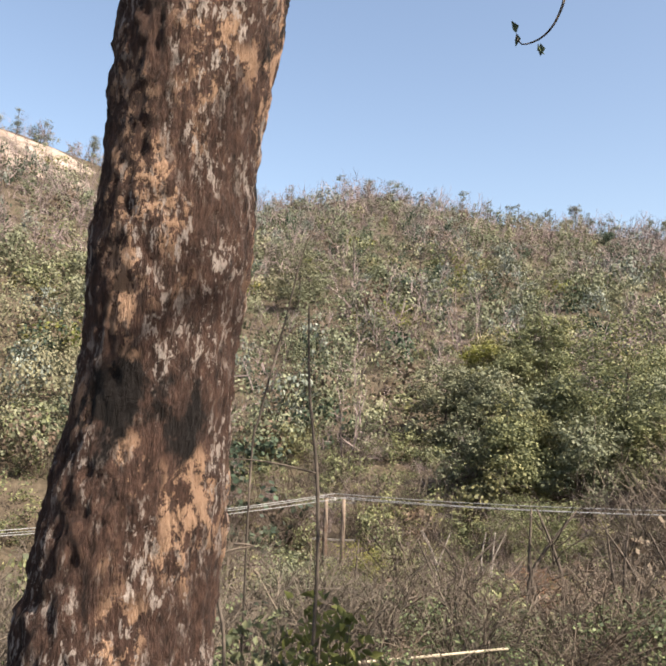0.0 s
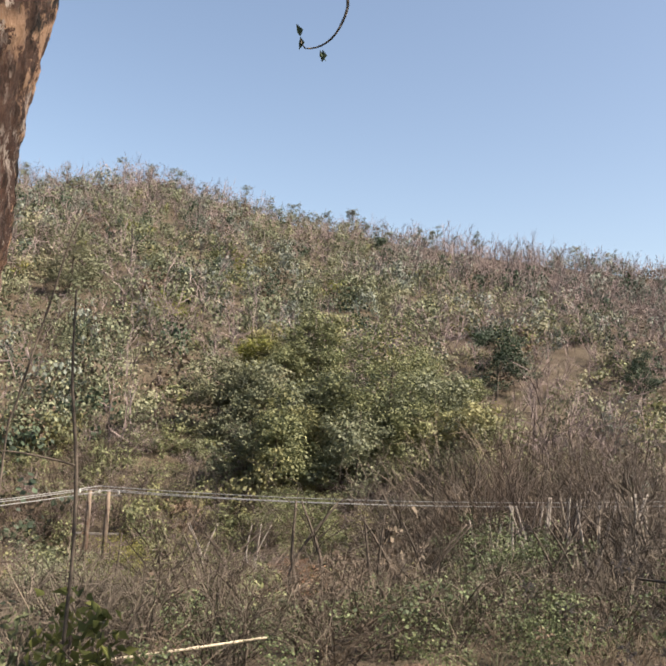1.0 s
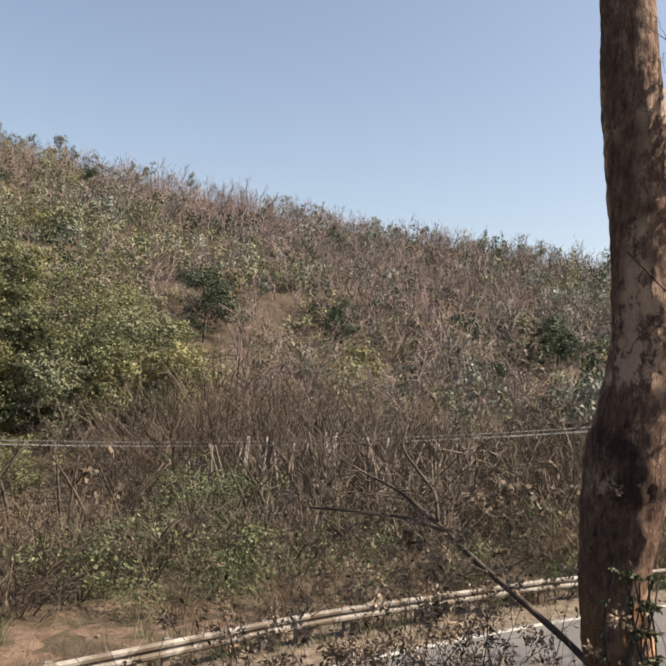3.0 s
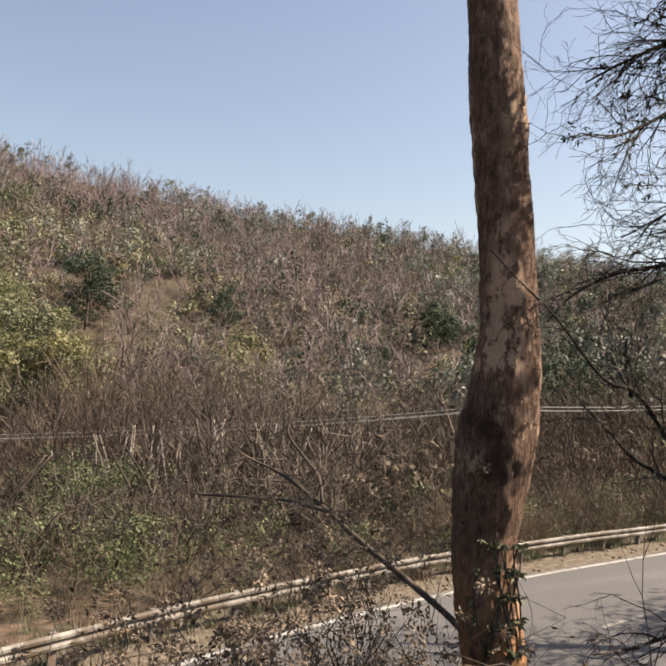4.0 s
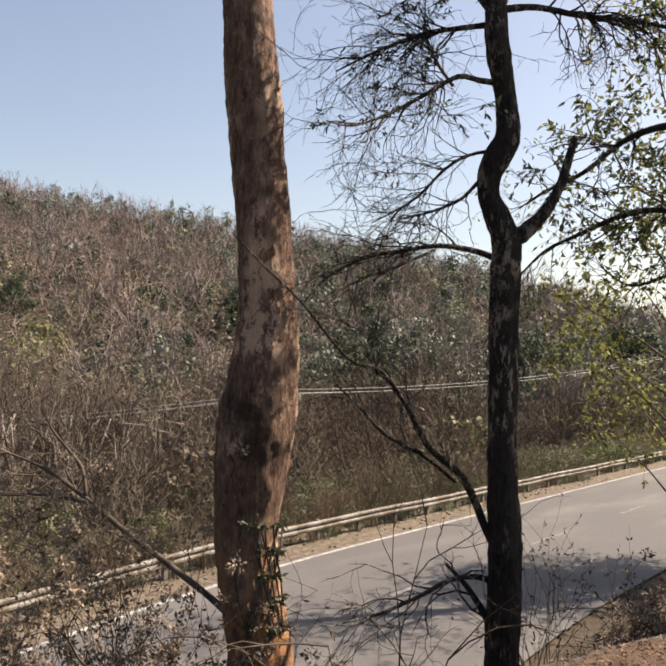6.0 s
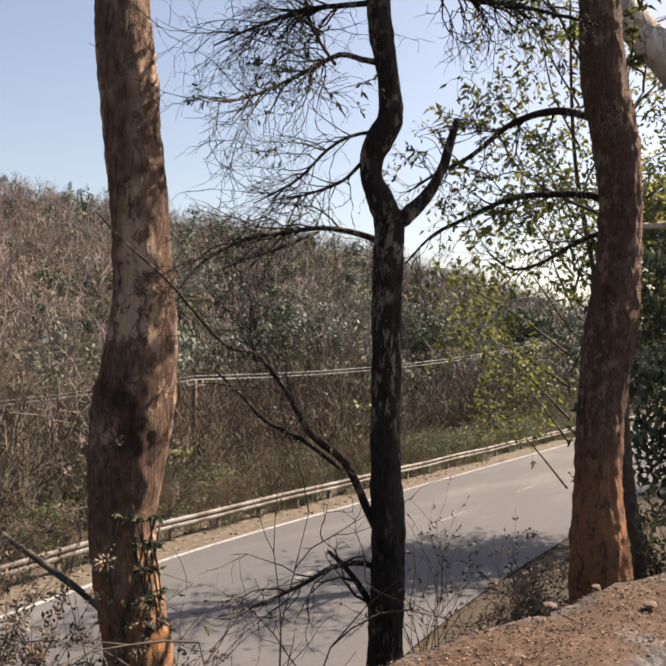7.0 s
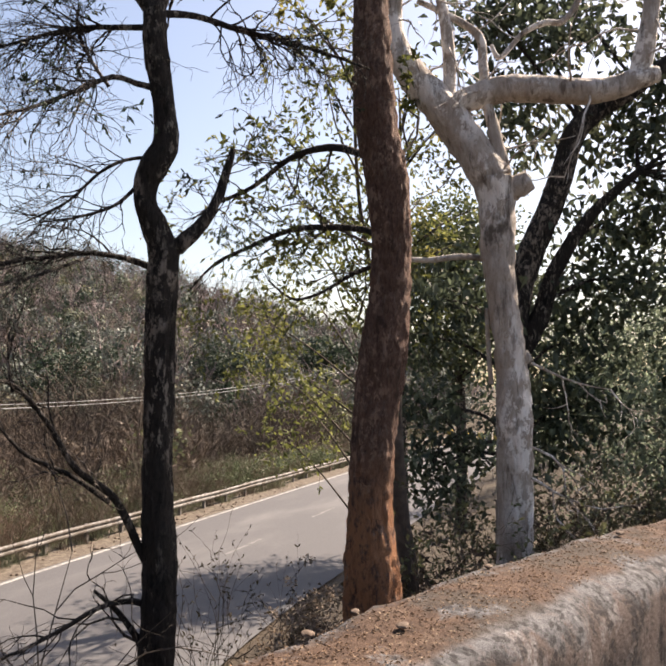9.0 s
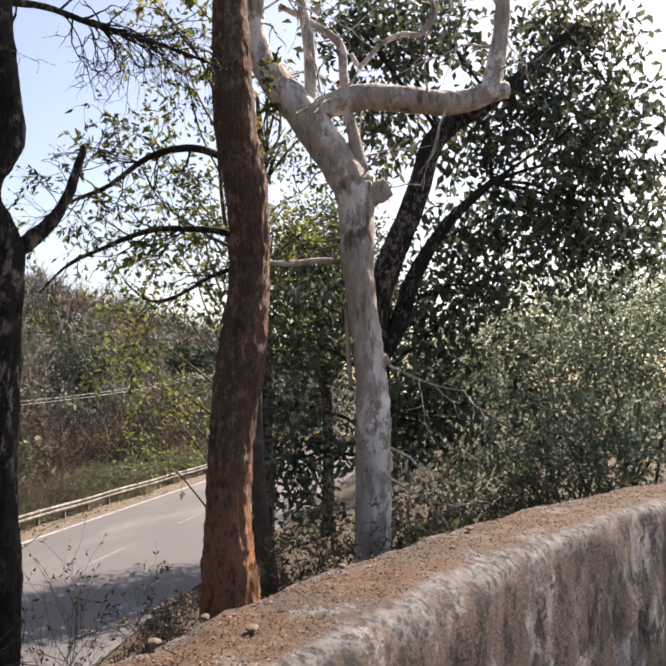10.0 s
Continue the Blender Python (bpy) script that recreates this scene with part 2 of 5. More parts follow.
def wall_material():
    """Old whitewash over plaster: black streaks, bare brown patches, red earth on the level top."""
    m, nt, b = nodes_of("stained_whitewash", 0.9)
    v, run = coords(nt), coords(nt, (1, 1, 0.75))
    col = ramp(nt, noise_of(nt, v, 6, 8, 0.7), [(0.3, (0.12, 0.112, 0.11)), (0.6, (0.29, 0.28, 0.277))])
    col = blend(nt, step(nt, noise_of(nt, run, 1.6, 8, 0.72, 0.5), 0.4, 0.52), col, (0.088, 0.066, 0.057))
    col = blend(nt, step(nt, noise_of(nt, run, 4, 9, 0.78), 0.5, 0.57), col, (0.03, 0.025, 0.024))
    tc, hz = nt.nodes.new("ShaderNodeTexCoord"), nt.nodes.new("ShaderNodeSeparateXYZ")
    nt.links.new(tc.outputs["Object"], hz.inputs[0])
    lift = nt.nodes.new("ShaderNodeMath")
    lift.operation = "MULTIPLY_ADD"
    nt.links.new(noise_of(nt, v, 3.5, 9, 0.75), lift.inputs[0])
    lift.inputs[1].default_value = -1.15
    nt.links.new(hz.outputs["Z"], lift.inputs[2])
    # Pale rim: worn whitewash with sky light and some tree shade in its colour.
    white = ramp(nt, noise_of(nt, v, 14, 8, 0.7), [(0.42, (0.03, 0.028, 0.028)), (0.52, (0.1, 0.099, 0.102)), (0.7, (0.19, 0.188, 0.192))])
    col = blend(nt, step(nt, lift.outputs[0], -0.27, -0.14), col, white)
    geo, sp = nt.nodes.new("ShaderNodeNewGeometry"), nt.nodes.new("ShaderNodeSeparateXYZ")
    nt.links.new(geo.outputs["Normal"], sp.inputs[0])
    # Red earth, its base colour darkened to stand in for dappled tree shade.
    soil = ramp(nt, noise_of(nt, v, 9, 10, 0.75), [(0.3, (0.026, 0.015, 0.01)), (0.52, (0.07, 0.041, 0.027)), (0.72, (0.14, 0.097, 0.07))])
    soil = blend(nt, step(nt, noise_of(nt, v, 1.3, 6, 0.7), 0.5, 0.6), soil, (0.05, 0.038, 0.03))
    up = step(nt, sp.outputs["Z"], 0.9, 0.99)
    rag = nt.nodes.new("ShaderNodeMath")
    rag.operation = "MULTIPLY"
    nt.links.new(up, rag.inputs[0])
    nt.links.new(step(nt, noise_of(nt, v, 1.7, 8, 0.72), 0.38, 0.47), rag.inputs[1])
    col = blend(nt, rag.outputs[0], col, soil)
    nt.links.new(col, b.inputs["Base Color"])
    bump(nt, b, noise_of(nt, v, 22, 8, 0.7), 0.7, 0.02)
    return m


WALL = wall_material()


# ---- shaping ----
class Geo:
    """Gathers points and faces for one mesh."""

    def __init__(self):
        self.v, self.f = [], []

    def add(self, verts, faces):
        n = len(self.v)
        self.v += verts
        self.f += [tuple(i + n for i in q) for q in faces]

    def tube(self, pts, sides=6, rough=0.0, grain=3.0, cap=True):
        """A tapered round bar along pts (x, y, z, radius)."""
        ring, n = [], len(pts)
        side = None
        for i, (x, y, z, r) in enumerate(pts):
            a, b = pts[max(0, i - 1)], pts[min(n - 1, i + 1)]
            t = Vector((b[0] - a[0], b[1] - a[1], b[2] - a[2])).normalized()
            if side is None:
                side = t.cross(Vector((0.3, 0.9, 0.1))).normalized()
            side = (side - t * side.dot(t)).normalized()
            up = t.cross(side)
            for k in range(sides):
                c, s = math.cos(2 * math.pi * k / sides), math.sin(2 * math.pi * k / sides)
                d = side * c + up * s
                q = r
                if rough:
                    p = Vector((x, y, z * 0.45)) + d * r
                    q *= 1 + rough * noise.fractal(p * grain, 0.9, 2.0, 4) + 0.5 * rough * noise.noise(Vector((x, y, z * 0.5)) + d * 0.6)
                ring.append((x + d.x * q, y + d.y * q, z + d.z * q))
        faces = [(i * sides + k, i * sides + (k + 1) % sides, (i + 1) * sides + (k + 1) % sides, (i + 1) * sides + k) for i in range(n - 1) for k in range(sides)]
        if cap:
            faces += [tuple(range(sides))[::-1], tuple(range((n - 1) * sides, n * sides))]
        self.add(ring, faces)

    def leaf(self, p, d, long, wide, rng):
        """One folded leaf from its stalk at p towards d."""
        d = d.normalized()
        s = d.cross(Vector((rng.uniform(-1, 1), rng.uniform(-1, 1), rng.uniform(-1, 1))))
        s = s.normalized() if s.length > 1e-4 else Vector((1, 0, 0))
        u = d.cross(s) * wide * 0.25
        m = p + d * long * 0.45
        self.add([tuple(p), tuple(m + s * wide / 2 + u), tuple(p + d * long - u), tuple(m - s * wide / 2 + u)], [(0, 1, 2), (0, 2, 3)])

    def box(self, lo, hi):
        (a, b, c), (d, e, f) = lo, hi
        self.add([(a, b, c), (d, b, c), (d, e, c), (a, e, c), (a, b, f), (d, b, f), (d, e, f), (a, e, f)],
                 [(3, 2, 1, 0), (4, 5, 6, 7), (0, 1, 5, 4), (1, 2, 6, 5), (2, 3, 7, 6), (3, 0, 4, 7)])

    def mesh(self, name, material, smooth=True):
        me = bpy.data.meshes.new(name)
        me.from_pydata(self.v, [], self.f)
        me.materials.append(material)
        if smooth:
            me.polygons.foreach_set("use_smooth", [True] * len(me.polygons))
        me.update()
        return me


def part(name, geo, material, parent=None, label="", smooth=True):
    ob = new(name, geo.mesh(name, material, smooth))
    if parent:
        ob.parent = parent
        ob.matrix_parent_inverse = Matrix.Translation(parent.location).inverted()
    return tagged(ob, label)


def base(name, x, y, z, label, category, group=""):
    ob = new(name)
    ob.location = (x, y, z)
    return tagged(ob, label, category, group)


def glide(pts, gap):
    """A smooth line through pts, with a point about every gap metres."""
    out = []
    for i in range(len(pts) - 1):
        p0, p1, p2, p3 = (np.array(pts[min(max(j, 0), len(pts) - 1)]) for j in (i - 1, i, i + 1, i + 2))
        n = max(1, int(np.linalg.norm(p2[:3] - p1[:3]) / gap))
        for k in range(n):
            t = k / n
            q = 0.5 * (2 * p1 + (p2 - p0) * t + (2 * p0 - 5 * p1 + 4 * p2 - p3) * t * t + (3 * p1 - p0 - 3 * p2 + p3) * t ** 3)
            q[3] = max(q[3], 0.0008)
            out.append(tuple(float(c) for c in q))
    return out + [tuple(float(c) for c in pts[-1])]


def twigs(geo, leaves, start, way, long, thick, depth, rng, droop=0.0, leaf=(0.06, 0.02), per=4, wander=0.35, sides=4, tips=None):
    """A twig that bends as it goes, forks, and carries leaves at its ends."""
    pts, p, d = [], Vector(start), Vector(way).normalized()
    n = 5
    for i in range(n + 1):
        pts.append((p.x, p.y, p.z, max(0.0012, thick * (1 - 0.75 * i / n))))
        if i < n:
            d = (d + Vector((rng.uniform(-1, 1), rng.uniform(-1, 1), rng.uniform(-1, 1) - droop)) * wander).normalized()
            p = p + d * long / n
            if depth > 0 and i >= 1 and rng.random() < 0.75:
                q = (d + Vector((rng.uniform(-1, 1), rng.uniform(-1, 1), rng.uniform(-0.8, 0.9))) * 0.9).normalized()
                twigs(geo, leaves, p, q, long * rng.uniform(0.4, 0.7), thick * 0.55, depth - 1, rng, droop, leaf, per, wander, sides, tips)
    geo.tube(pts, sides, cap=False)
    if tips is not None:
        tips.append(tuple(p))
    if leaves is not None and depth <= 1:
        for k in range(per):
            q = p - d * rng.uniform(0, 0.4) * long
            leaves.leaf(q, d + Vector((rng.uniform(-1, 1), rng.uniform(-1, 1), rng.uniform(-1.3, 0.5))), leaf[0] * rng.uniform(0.6, 1.2), leaf[1] * rng.uniform(0.7, 1.2), rng)


def clump(geo, centre, size, count, leaf, rng, down=0.3):
    """Leaves scattered in small bunches through a lump of a crown."""
    c = Vector(centre)
    for _ in range(max(1, count // 7)):
        o = Vector((rng.gauss(0, 1), rng.gauss(0, 1), rng.gauss(0, 0.8))) * size * 0.5
        for _ in range(7):
            q = c + o + Vector((rng.gauss(0, 1), rng.gauss(0, 1), rng.gauss(0, 1))) * leaf * 0.9
            geo.leaf(q, Vector((rng.uniform(-1, 1), rng.uniform(-1, 1), rng.uniform(-1, 1) - down)), leaf * rng.uniform(0.7, 1.3), leaf * rng.uniform(0.4, 0.6), rng)


# ---- the lie of the land ----
ROAD_Z = -3.4
RIDGE = [(-60, 18), (-27, 18.4), (-20.7, 16.7), (-9.6, 14.6), (-1.9, 15.9), (7, 14.1), (18.5, 12.7), (30, 11.3), (39, 10.4), (45, 9.7), (54, 8.5), (59.4, 7.6), (65, 5.9), (69.5, 4.6), (76, 2.8), (84, 1.0), (100, 0.0)]


def between(x, table):
    for (a0, b0), (a1, b1) in zip(table, table[1:]):
        if x <= a1:
            u = min(1, max(0, (x - a0) / (a1 - a0)))
            return b0 + (b1 - b0) * u
    return table[-1][1]


def soft(u):
    u = min(1, max(0, u))
    return u * u * (3 - 2 * u)


def bend(x):
    """How far the road swings towards the terrace."""
    if x > 62:
        return -0.012 * (x - 62) ** 2
    if x > 20:
        return 0.0
    return -0.0085 * (20 - x) ** 2 if x > 4 else -2.18 - 0.27 * (4 - x)


def verge(x):
    return 15.5 + bend(x)


def wall_back(x):
    return 2.45 - 0.35 * (x - 3.95) - 0.0308 * (x - 3.95) * (x - 6.72) if x > 3.95 else 2.45 - 0.265 * (x - 3.95)


def wall_front(x):
    return wall_back(x) - 0.78 - 0.03 * max(0, x - 4)


def ridge_at(az):
    far = 235 - 70 * soft((az - 45) / 30)
    return far, 1.6 + far * math.tan(radians(between(az, RIDGE))) - 3.5


def ground_z(x, y):
    back, side = wall_back(min(x, 24)), verge(x)
    if y < back - 0.4:
        return -1.7 * soft((x - 1.6) / 6)
    near = max(side - 7.6, 7.4) if x < 40 else side - 7.6
    if y < near:
        u = min(1.0, (y - back + 0.4) / max(1.0, near - back))
        return -0.5 + (ROAD_Z + 0.45) * u ** 2.2 + 0.06 * noise.noise(Vector((x * 1.5, y * 1.5, 1))) if near > back else ROAD_Z - 0.05
    if y < side + 0.2:
        return ROAD_Z - 0.05
    fore = ROAD_Z - 0.03 + 0.16 * noise.fractal(Vector((x * 0.7, y * 0.7, 3)), 0.8, 2, 4) * soft((y - side - 1.5) / 1.5)
    drop = 6.6 * soft((y - side - 5) / 30)
    r, az = math.hypot(x, y), math.degrees(math.atan2(x, y))
    far, top = ridge_at(az)
    u = (r - 63) / (far - 63)
    z = fore - drop
    if u > 0:
        z = z + (top - z) * (u if u < 1 else 1) + 2.5 * noise.noise(Vector((x * 0.02, y * 0.02, 0))) * min(1, u * 3) * (1 - soft(u * 1.2 - 0.2))
    if u > 1:
        z = top - 0.3 * (r - far)
    return z



# ---- lines of trunks and limbs: x, y, z, radius ----
SCARRED = [(-0.64, 4.73, 3.19, 0.3233), (-0.68, 4.72, 2.83, 0.3091), (-0.7, 4.71, 2.49, 0.2927), (-0.72, 4.71, 2.16, 0.304), (-0.74, 4.7, 1.83, 0.2846), (-0.76, 4.7, 1.52, 0.2958), (-0.79, 4.69, 1.21, 0.3264), (-0.82, 4.68, 0.9, 0.3376), (-0.84, 4.67, 0.65, 0.356)]
BULGED = [(4.44, 5.19, 4.16, 0.162), (4.46, 5.16, 3.86, 0.166), (4.48, 5.15, 3.56, 0.18), (4.5, 5.12, 3.27, 0.188), (4.52, 5.1, 2.97, 0.18), (4.54, 5.07, 2.68, 0.181), (4.56, 5.05, 2.39, 0.181), (4.57, 5.03, 2.1, 0.186), (4.58, 5.02, 1.81, 0.201), (4.57, 5.03, 1.53, 0.232), (4.55, 5.06, 1.24, 0.255), (4.53, 5.08, 0.95, 0.247), (4.52, 5.1, 0.67, 0.221), (4.52, 5.1, 0.39, 0.202), (4.54, 5.07, 0.11, 0.203), (4.57, 5.03, -0.17, 0.203), (4.59, 5.01, -0.36, 0.211)]
FORKED = [(5.46, 3.85, 3.98, 0.073), (5.47, 3.83, 3.7, 0.081), (5.49, 3.79, 3.42, 0.069), (5.51, 3.77, 3.14, 0.083), (5.48, 3.82, 3, 0.093), (5.45, 3.87, 2.86, 0.077), (5.45, 3.87, 2.72, 0.073), (5.48, 3.82, 2.58, 0.086), (5.51, 3.77, 2.41, 0.098), (5.5, 3.77, 2.03, 0.099), (5.51, 3.77, 1.48, 0.096), (5.51, 3.77, 0.93, 0.095), (5.52, 3.74, 0.39, 0.109), (5.52, 3.75, -0.3, 0.112)]
FORKED_STUB = [(5.51, 3.77, 2.41, 0.055), (5.55, 3.68, 2.47, 0.055), (5.61, 3.57, 2.59, 0.044), (5.67, 3.48, 2.76, 0.033), (5.7, 3.43, 2.95, 0.028), (5.72, 3.39, 3.12, 0.02)]
RUSTY = [(6.94, 2.81, 4.61, 0.1363), (6.94, 2.79, 4.27, 0.142), (6.95, 2.78, 3.93, 0.1576), (6.95, 2.75, 3.59, 0.1605), (6.97, 2.69, 3.26, 0.1647), (6.98, 2.65, 2.92, 0.1562), (7, 2.64, 2.59, 0.1491), (7, 2.65, 2.26, 0.1534), (6.98, 2.68, 1.94, 0.1747), (6.97, 2.72, 1.61, 0.1747), (6.95, 2.75, 1.29, 0.1619), (6.95, 2.77, 0.96, 0.1605), (6.95, 2.78, 0.65, 0.1605), (6.95, 2.77, 0.33, 0.1889), (6.95, 2.75, 0.02, 0.2158)]
THIN = [(8.37, 2.80, -0.13, 0.0816), (8.37, 2.88, 0.48, 0.0667), (8.36, 2.93, 1.26, 0.0570), (8.37, 2.94, 1.81, 0.0526), (8.39, 2.95, 2.45, 0.0474), (8.39, 3.03, 3.25, 0.0417), (8.37, 3.12, 4.07, 0.0350)]
PALE = [(9.14, 1.94, -0.02, 0.1761), (9.14, 1.94, 0.39, 0.1775), (9.14, 1.94, 1.24, 0.1747), (9.14, 1.96, 1.65, 0.1605), (9.13, 2, 2.09, 0.1491), (9.11, 2.06, 2.52, 0.1505), (9.11, 2.1, 2.95, 0.1619), (9.11, 2.11, 3.39, 0.1775), (9.11, 2.13, 3.64, 0.2073)]
PALE_LEFT = [(9.11, 2.13, 3.63, 0.1988), (9.05, 2.4, 4.04, 0.1846), (9.01, 2.67, 4.42, 0.1789), (8.95, 2.95, 4.76, 0.1576), (8.93, 3.12, 5.1, 0.1306), (8.91, 3.15, 5.42, 0.1136), (8.93, 3.11, 5.79, 0.1008)]
PALE_ARM = [(9.01, 2.62, 4.38, 0.1093), (9.08, 2.28, 4.51, 0.1264), (9.13, 1.99, 4.57, 0.1349), (9.2, 1.64, 4.55, 0.1306), (9.27, 1.22, 4.51, 0.1264), (9.32, 0.95, 4.55, 0.1136), (9.35, 0.76, 4.62, 0.1093), (9.4, 0.58, 4.66, 0.0781)]
PALE_UP = [(9.35, 0.78, 4.61, 0.0966), (9.37, 0.71, 4.86, 0.0966), (9.38, 0.65, 5.22, 0.0838), (9.38, 0.62, 5.55, 0.0753), (9.38, 0.61, 5.9, 0.0667)]
PALE_BACK = [(9.03, 2.57, 4.42, 0.0653), (9.03, 2.57, 4.89, 0.0653), (9.01, 2.6, 5.2, 0.0611), (9.01, 2.65, 5.47, 0.0525), (9, 2.72, 5.79, 0.044)]
PALE_TWIST = [(9.13, 2.06, 3.7, 0.0951), (9.11, 2.13, 4.14, 0.0653), (9.1, 2.2, 4.44, 0.0525), (9.08, 2.24, 4.81, 0.0483), (9.08, 2.28, 5.12, 0.044), (9.03, 2.55, 5.33, 0.0355), (8.97, 2.89, 5.52, 0.027)]
PALE_SHOOT = [(9.1, 2.16, 5.02, 0.0213), (9.11, 2.07, 4.89, 0.0256), (9.15, 1.86, 5.12, 0.027), (9.2, 1.64, 5.23, 0.0312), (9.22, 1.47, 5.23, 0.0312), (9.25, 1.32, 5.45, 0.0312), (9.24, 1.37, 5.62, 0.0227)]
PALE_HANG = [(9.1, 2.16, 1.61, 0.0256), (9.1, 2.18, 1.87, 0.0256), (9.1, 2.2, 2.26, 0.0241), (9.1, 2.2, 2.36, 0.0213)]
SHADY = [(11.91, 2.23, 0.67, 0.186), (11.91, 2.23, 1.69, 0.1872), (11.91, 2.23, 2.48, 0.1824), (11.94, 2.09, 3.17, 0.1776), (11.97, 1.86, 3.74, 0.1668), (12, 1.66, 4.27, 0.1548), (12.02, 1.49, 4.86, 0.15), (12.07, 1.18, 5.21, 0.1332), (12.14, 0.66, 5.51, 0.1044), (12.24, 0.08, 6.03, 0.0756), (12.32, -0.5, 6.56, 0.0528)]
SHADY_LOW = [(11.91, 2.23, 1.92, 0.1416), (11.96, 1.92, 2.48, 0.1248), (12, 1.69, 3.17, 0.1032), (12.06, 1.24, 3.86, 0.0744), (12.14, 0.67, 4.39, 0.0516)]
DEADWOOD = [(4.4, 5.12, -0.05, 0.0364), (4.33, 5.61, 0.2, 0.0355), (4.29, 6.04, 0.37, 0.0341), (4.25, 6.46, 0.56, 0.0292), (4.18, 6.88, 0.74, 0.0202), (4.1, 7.3, 0.84, 0.0122)]
DEADWOOD_SIDE = [(4.27, 6.38, 0.53, 0.0193), (4.13, 6.68, 0.57, 0.0164), (3.97, 7.03, 0.56, 0.0134), (3.71, 7.42, 0.54, 0.0085)]
DEADWOOD_TIP = [(4.25, 6.47, 0.58, 0.0146), (4.28, 6.57, 0.77, 0.0132), (4.3, 6.8, 0.9, 0.0119), (4.25, 6.96, 1.07, 0.0086), (4.33, 7.02, 1.24, 0.007)]
LOW = [(5.77, 3.99, 0.26, 0.0304), (5.67, 4.06, 0.52, 0.028), (5.5, 4.14, 0.85, 0.0253), (5.29, 4.29, 1.05, 0.0207), (5.11, 4.37, 1.33, 0.0163), (4.91, 4.46, 1.55, 0.0129), (4.69, 4.57, 1.62, 0.0097), (4.38, 4.76, 1.96, 0.0074), (4.13, 4.86, 2.16, 0.0054), (4, 4.98, 2.34, 0.0036)]
LOW_B = [(5.51, 4.13, 0.82, 0.0197), (5.37, 4.34, 0.99, 0.0169), (5.28, 4.63, 1.12, 0.0142), (5.26, 4.83, 1.28, 0.0101), (5.2, 5.05, 1.45, 0.0058)]
LOW_C = [(4.91, 4.46, 1.52, 0.0119), (4.93, 4.52, 1.7, 0.0093), (4.97, 4.55, 1.87, 0.0054)]
ARCH = [(5.76, 4.01, 2.27, 0.0234), (5.73, 4.16, 2.37, 0.0221), (5.58, 4.39, 2.42, 0.0177), (5.5, 4.68, 2.4, 0.0149), (5.4, 4.98, 2.35, 0.012), (5.28, 5.26, 2.2, 0.0075), (5.24, 5.45, 2.02, 0.0046)]
ARCH_B = [(5.58, 4.39, 2.42, 0.0118), (5.22, 4.55, 2.25, 0.0099), (4.98, 4.7, 2.15, 0.0069), (4.73, 4.83, 1.99, 0.004)]
HIGH = [(5.75, 4.02, 3.49, 0.0236), (5.63, 4.13, 3.53, 0.0205), (5.47, 4.2, 3.54, 0.0172), (5.26, 4.33, 3.4, 0.014), (5.02, 4.49, 3.24, 0.0109), (4.77, 4.63, 3.12, 0.0066), (4.56, 4.71, 3.11, 0.0039)]
HIGH_B = [(5.47, 4.2, 3.53, 0.0129), (5.4, 4.29, 3.67, 0.0115), (5.35, 4.37, 3.84, 0.01), (5.34, 4.39, 4.01, 0.0072)]
MID = [(5.71, 4.08, 3.07, 0.0132), (5.66, 4.27, 3.06, 0.0118), (5.58, 4.39, 2.97, 0.0103), (5.56, 4.59, 2.8, 0.009), (5.52, 4.82, 2.69, 0.006), (5.45, 4.91, 2.63, 0.0045)]
MID_B = [(5.7, 4.11, 2.91, 0.0176), (5.62, 4.14, 2.83, 0.0146), (5.48, 4.18, 2.71, 0.0114), (5.27, 4.31, 2.61, 0.0084), (5.06, 4.43, 2.55, 0.0041)]
TOP = [(5.73, 4.06, 3.89, 0.0237), (5.66, 4.26, 3.93, 0.0194), (5.58, 4.56, 3.96, 0.0151), (5.45, 4.91, 3.88, 0.0106), (5.32, 5.22, 3.76, 0.0061)]
TOP_R = [(5.78, 3.97, 4.06, 0.0267), (5.94, 3.77, 4.11, 0.0224), (6.16, 3.54, 4.09, 0.0197), (6.37, 3.29, 4.08, 0.0169), (6.49, 2.92, 3.97, 0.0121), (6.56, 2.7, 3.89, 0.0075)]
STEM = [(5.75, 4.02, 4.04, 0.0592), (5.83, 3.98, 4.31, 0.0539), (5.87, 3.91, 4.62, 0.045), (5.85, 3.94, 5.04, 0.0331)]
STEM_B = [(5.74, 4.04, 4.06, 0.0533), (5.64, 4.11, 4.2, 0.044), (5.47, 4.19, 4.44, 0.0317), (5.39, 4.31, 4.78, 0.0202)]
FOOT = [(5.72, 3.96, 0.18, 0.0229), (5.57, 4.03, 0.24, 0.0197), (5.39, 4.14, 0.22, 0.0165), (5.18, 4.26, 0.12, 0.0135), (4.95, 4.41, 0.03, 0.0105), (4.7, 4.56, -0.01, 0.0064)]
FOOT_B = [(5.73, 3.96, -0.24, 0.0257), (5.59, 4, 0.01, 0.0225), (5.45, 4.04, 0.18, 0.0179), (5.3, 4.09, 0.31, 0.0108)]
RUSTY_A = [(6.91, 2.92, 3.27, 0.032), (7, 3.06, 3.41, 0.0328), (7.19, 3.33, 3.54, 0.0308), (7.33, 3.68, 3.52, 0.0251), (7.45, 4.07, 3.31, 0.0205), (7.57, 4.42, 3.22, 0.0155), (7.7, 4.74, 3.11, 0.0079)]
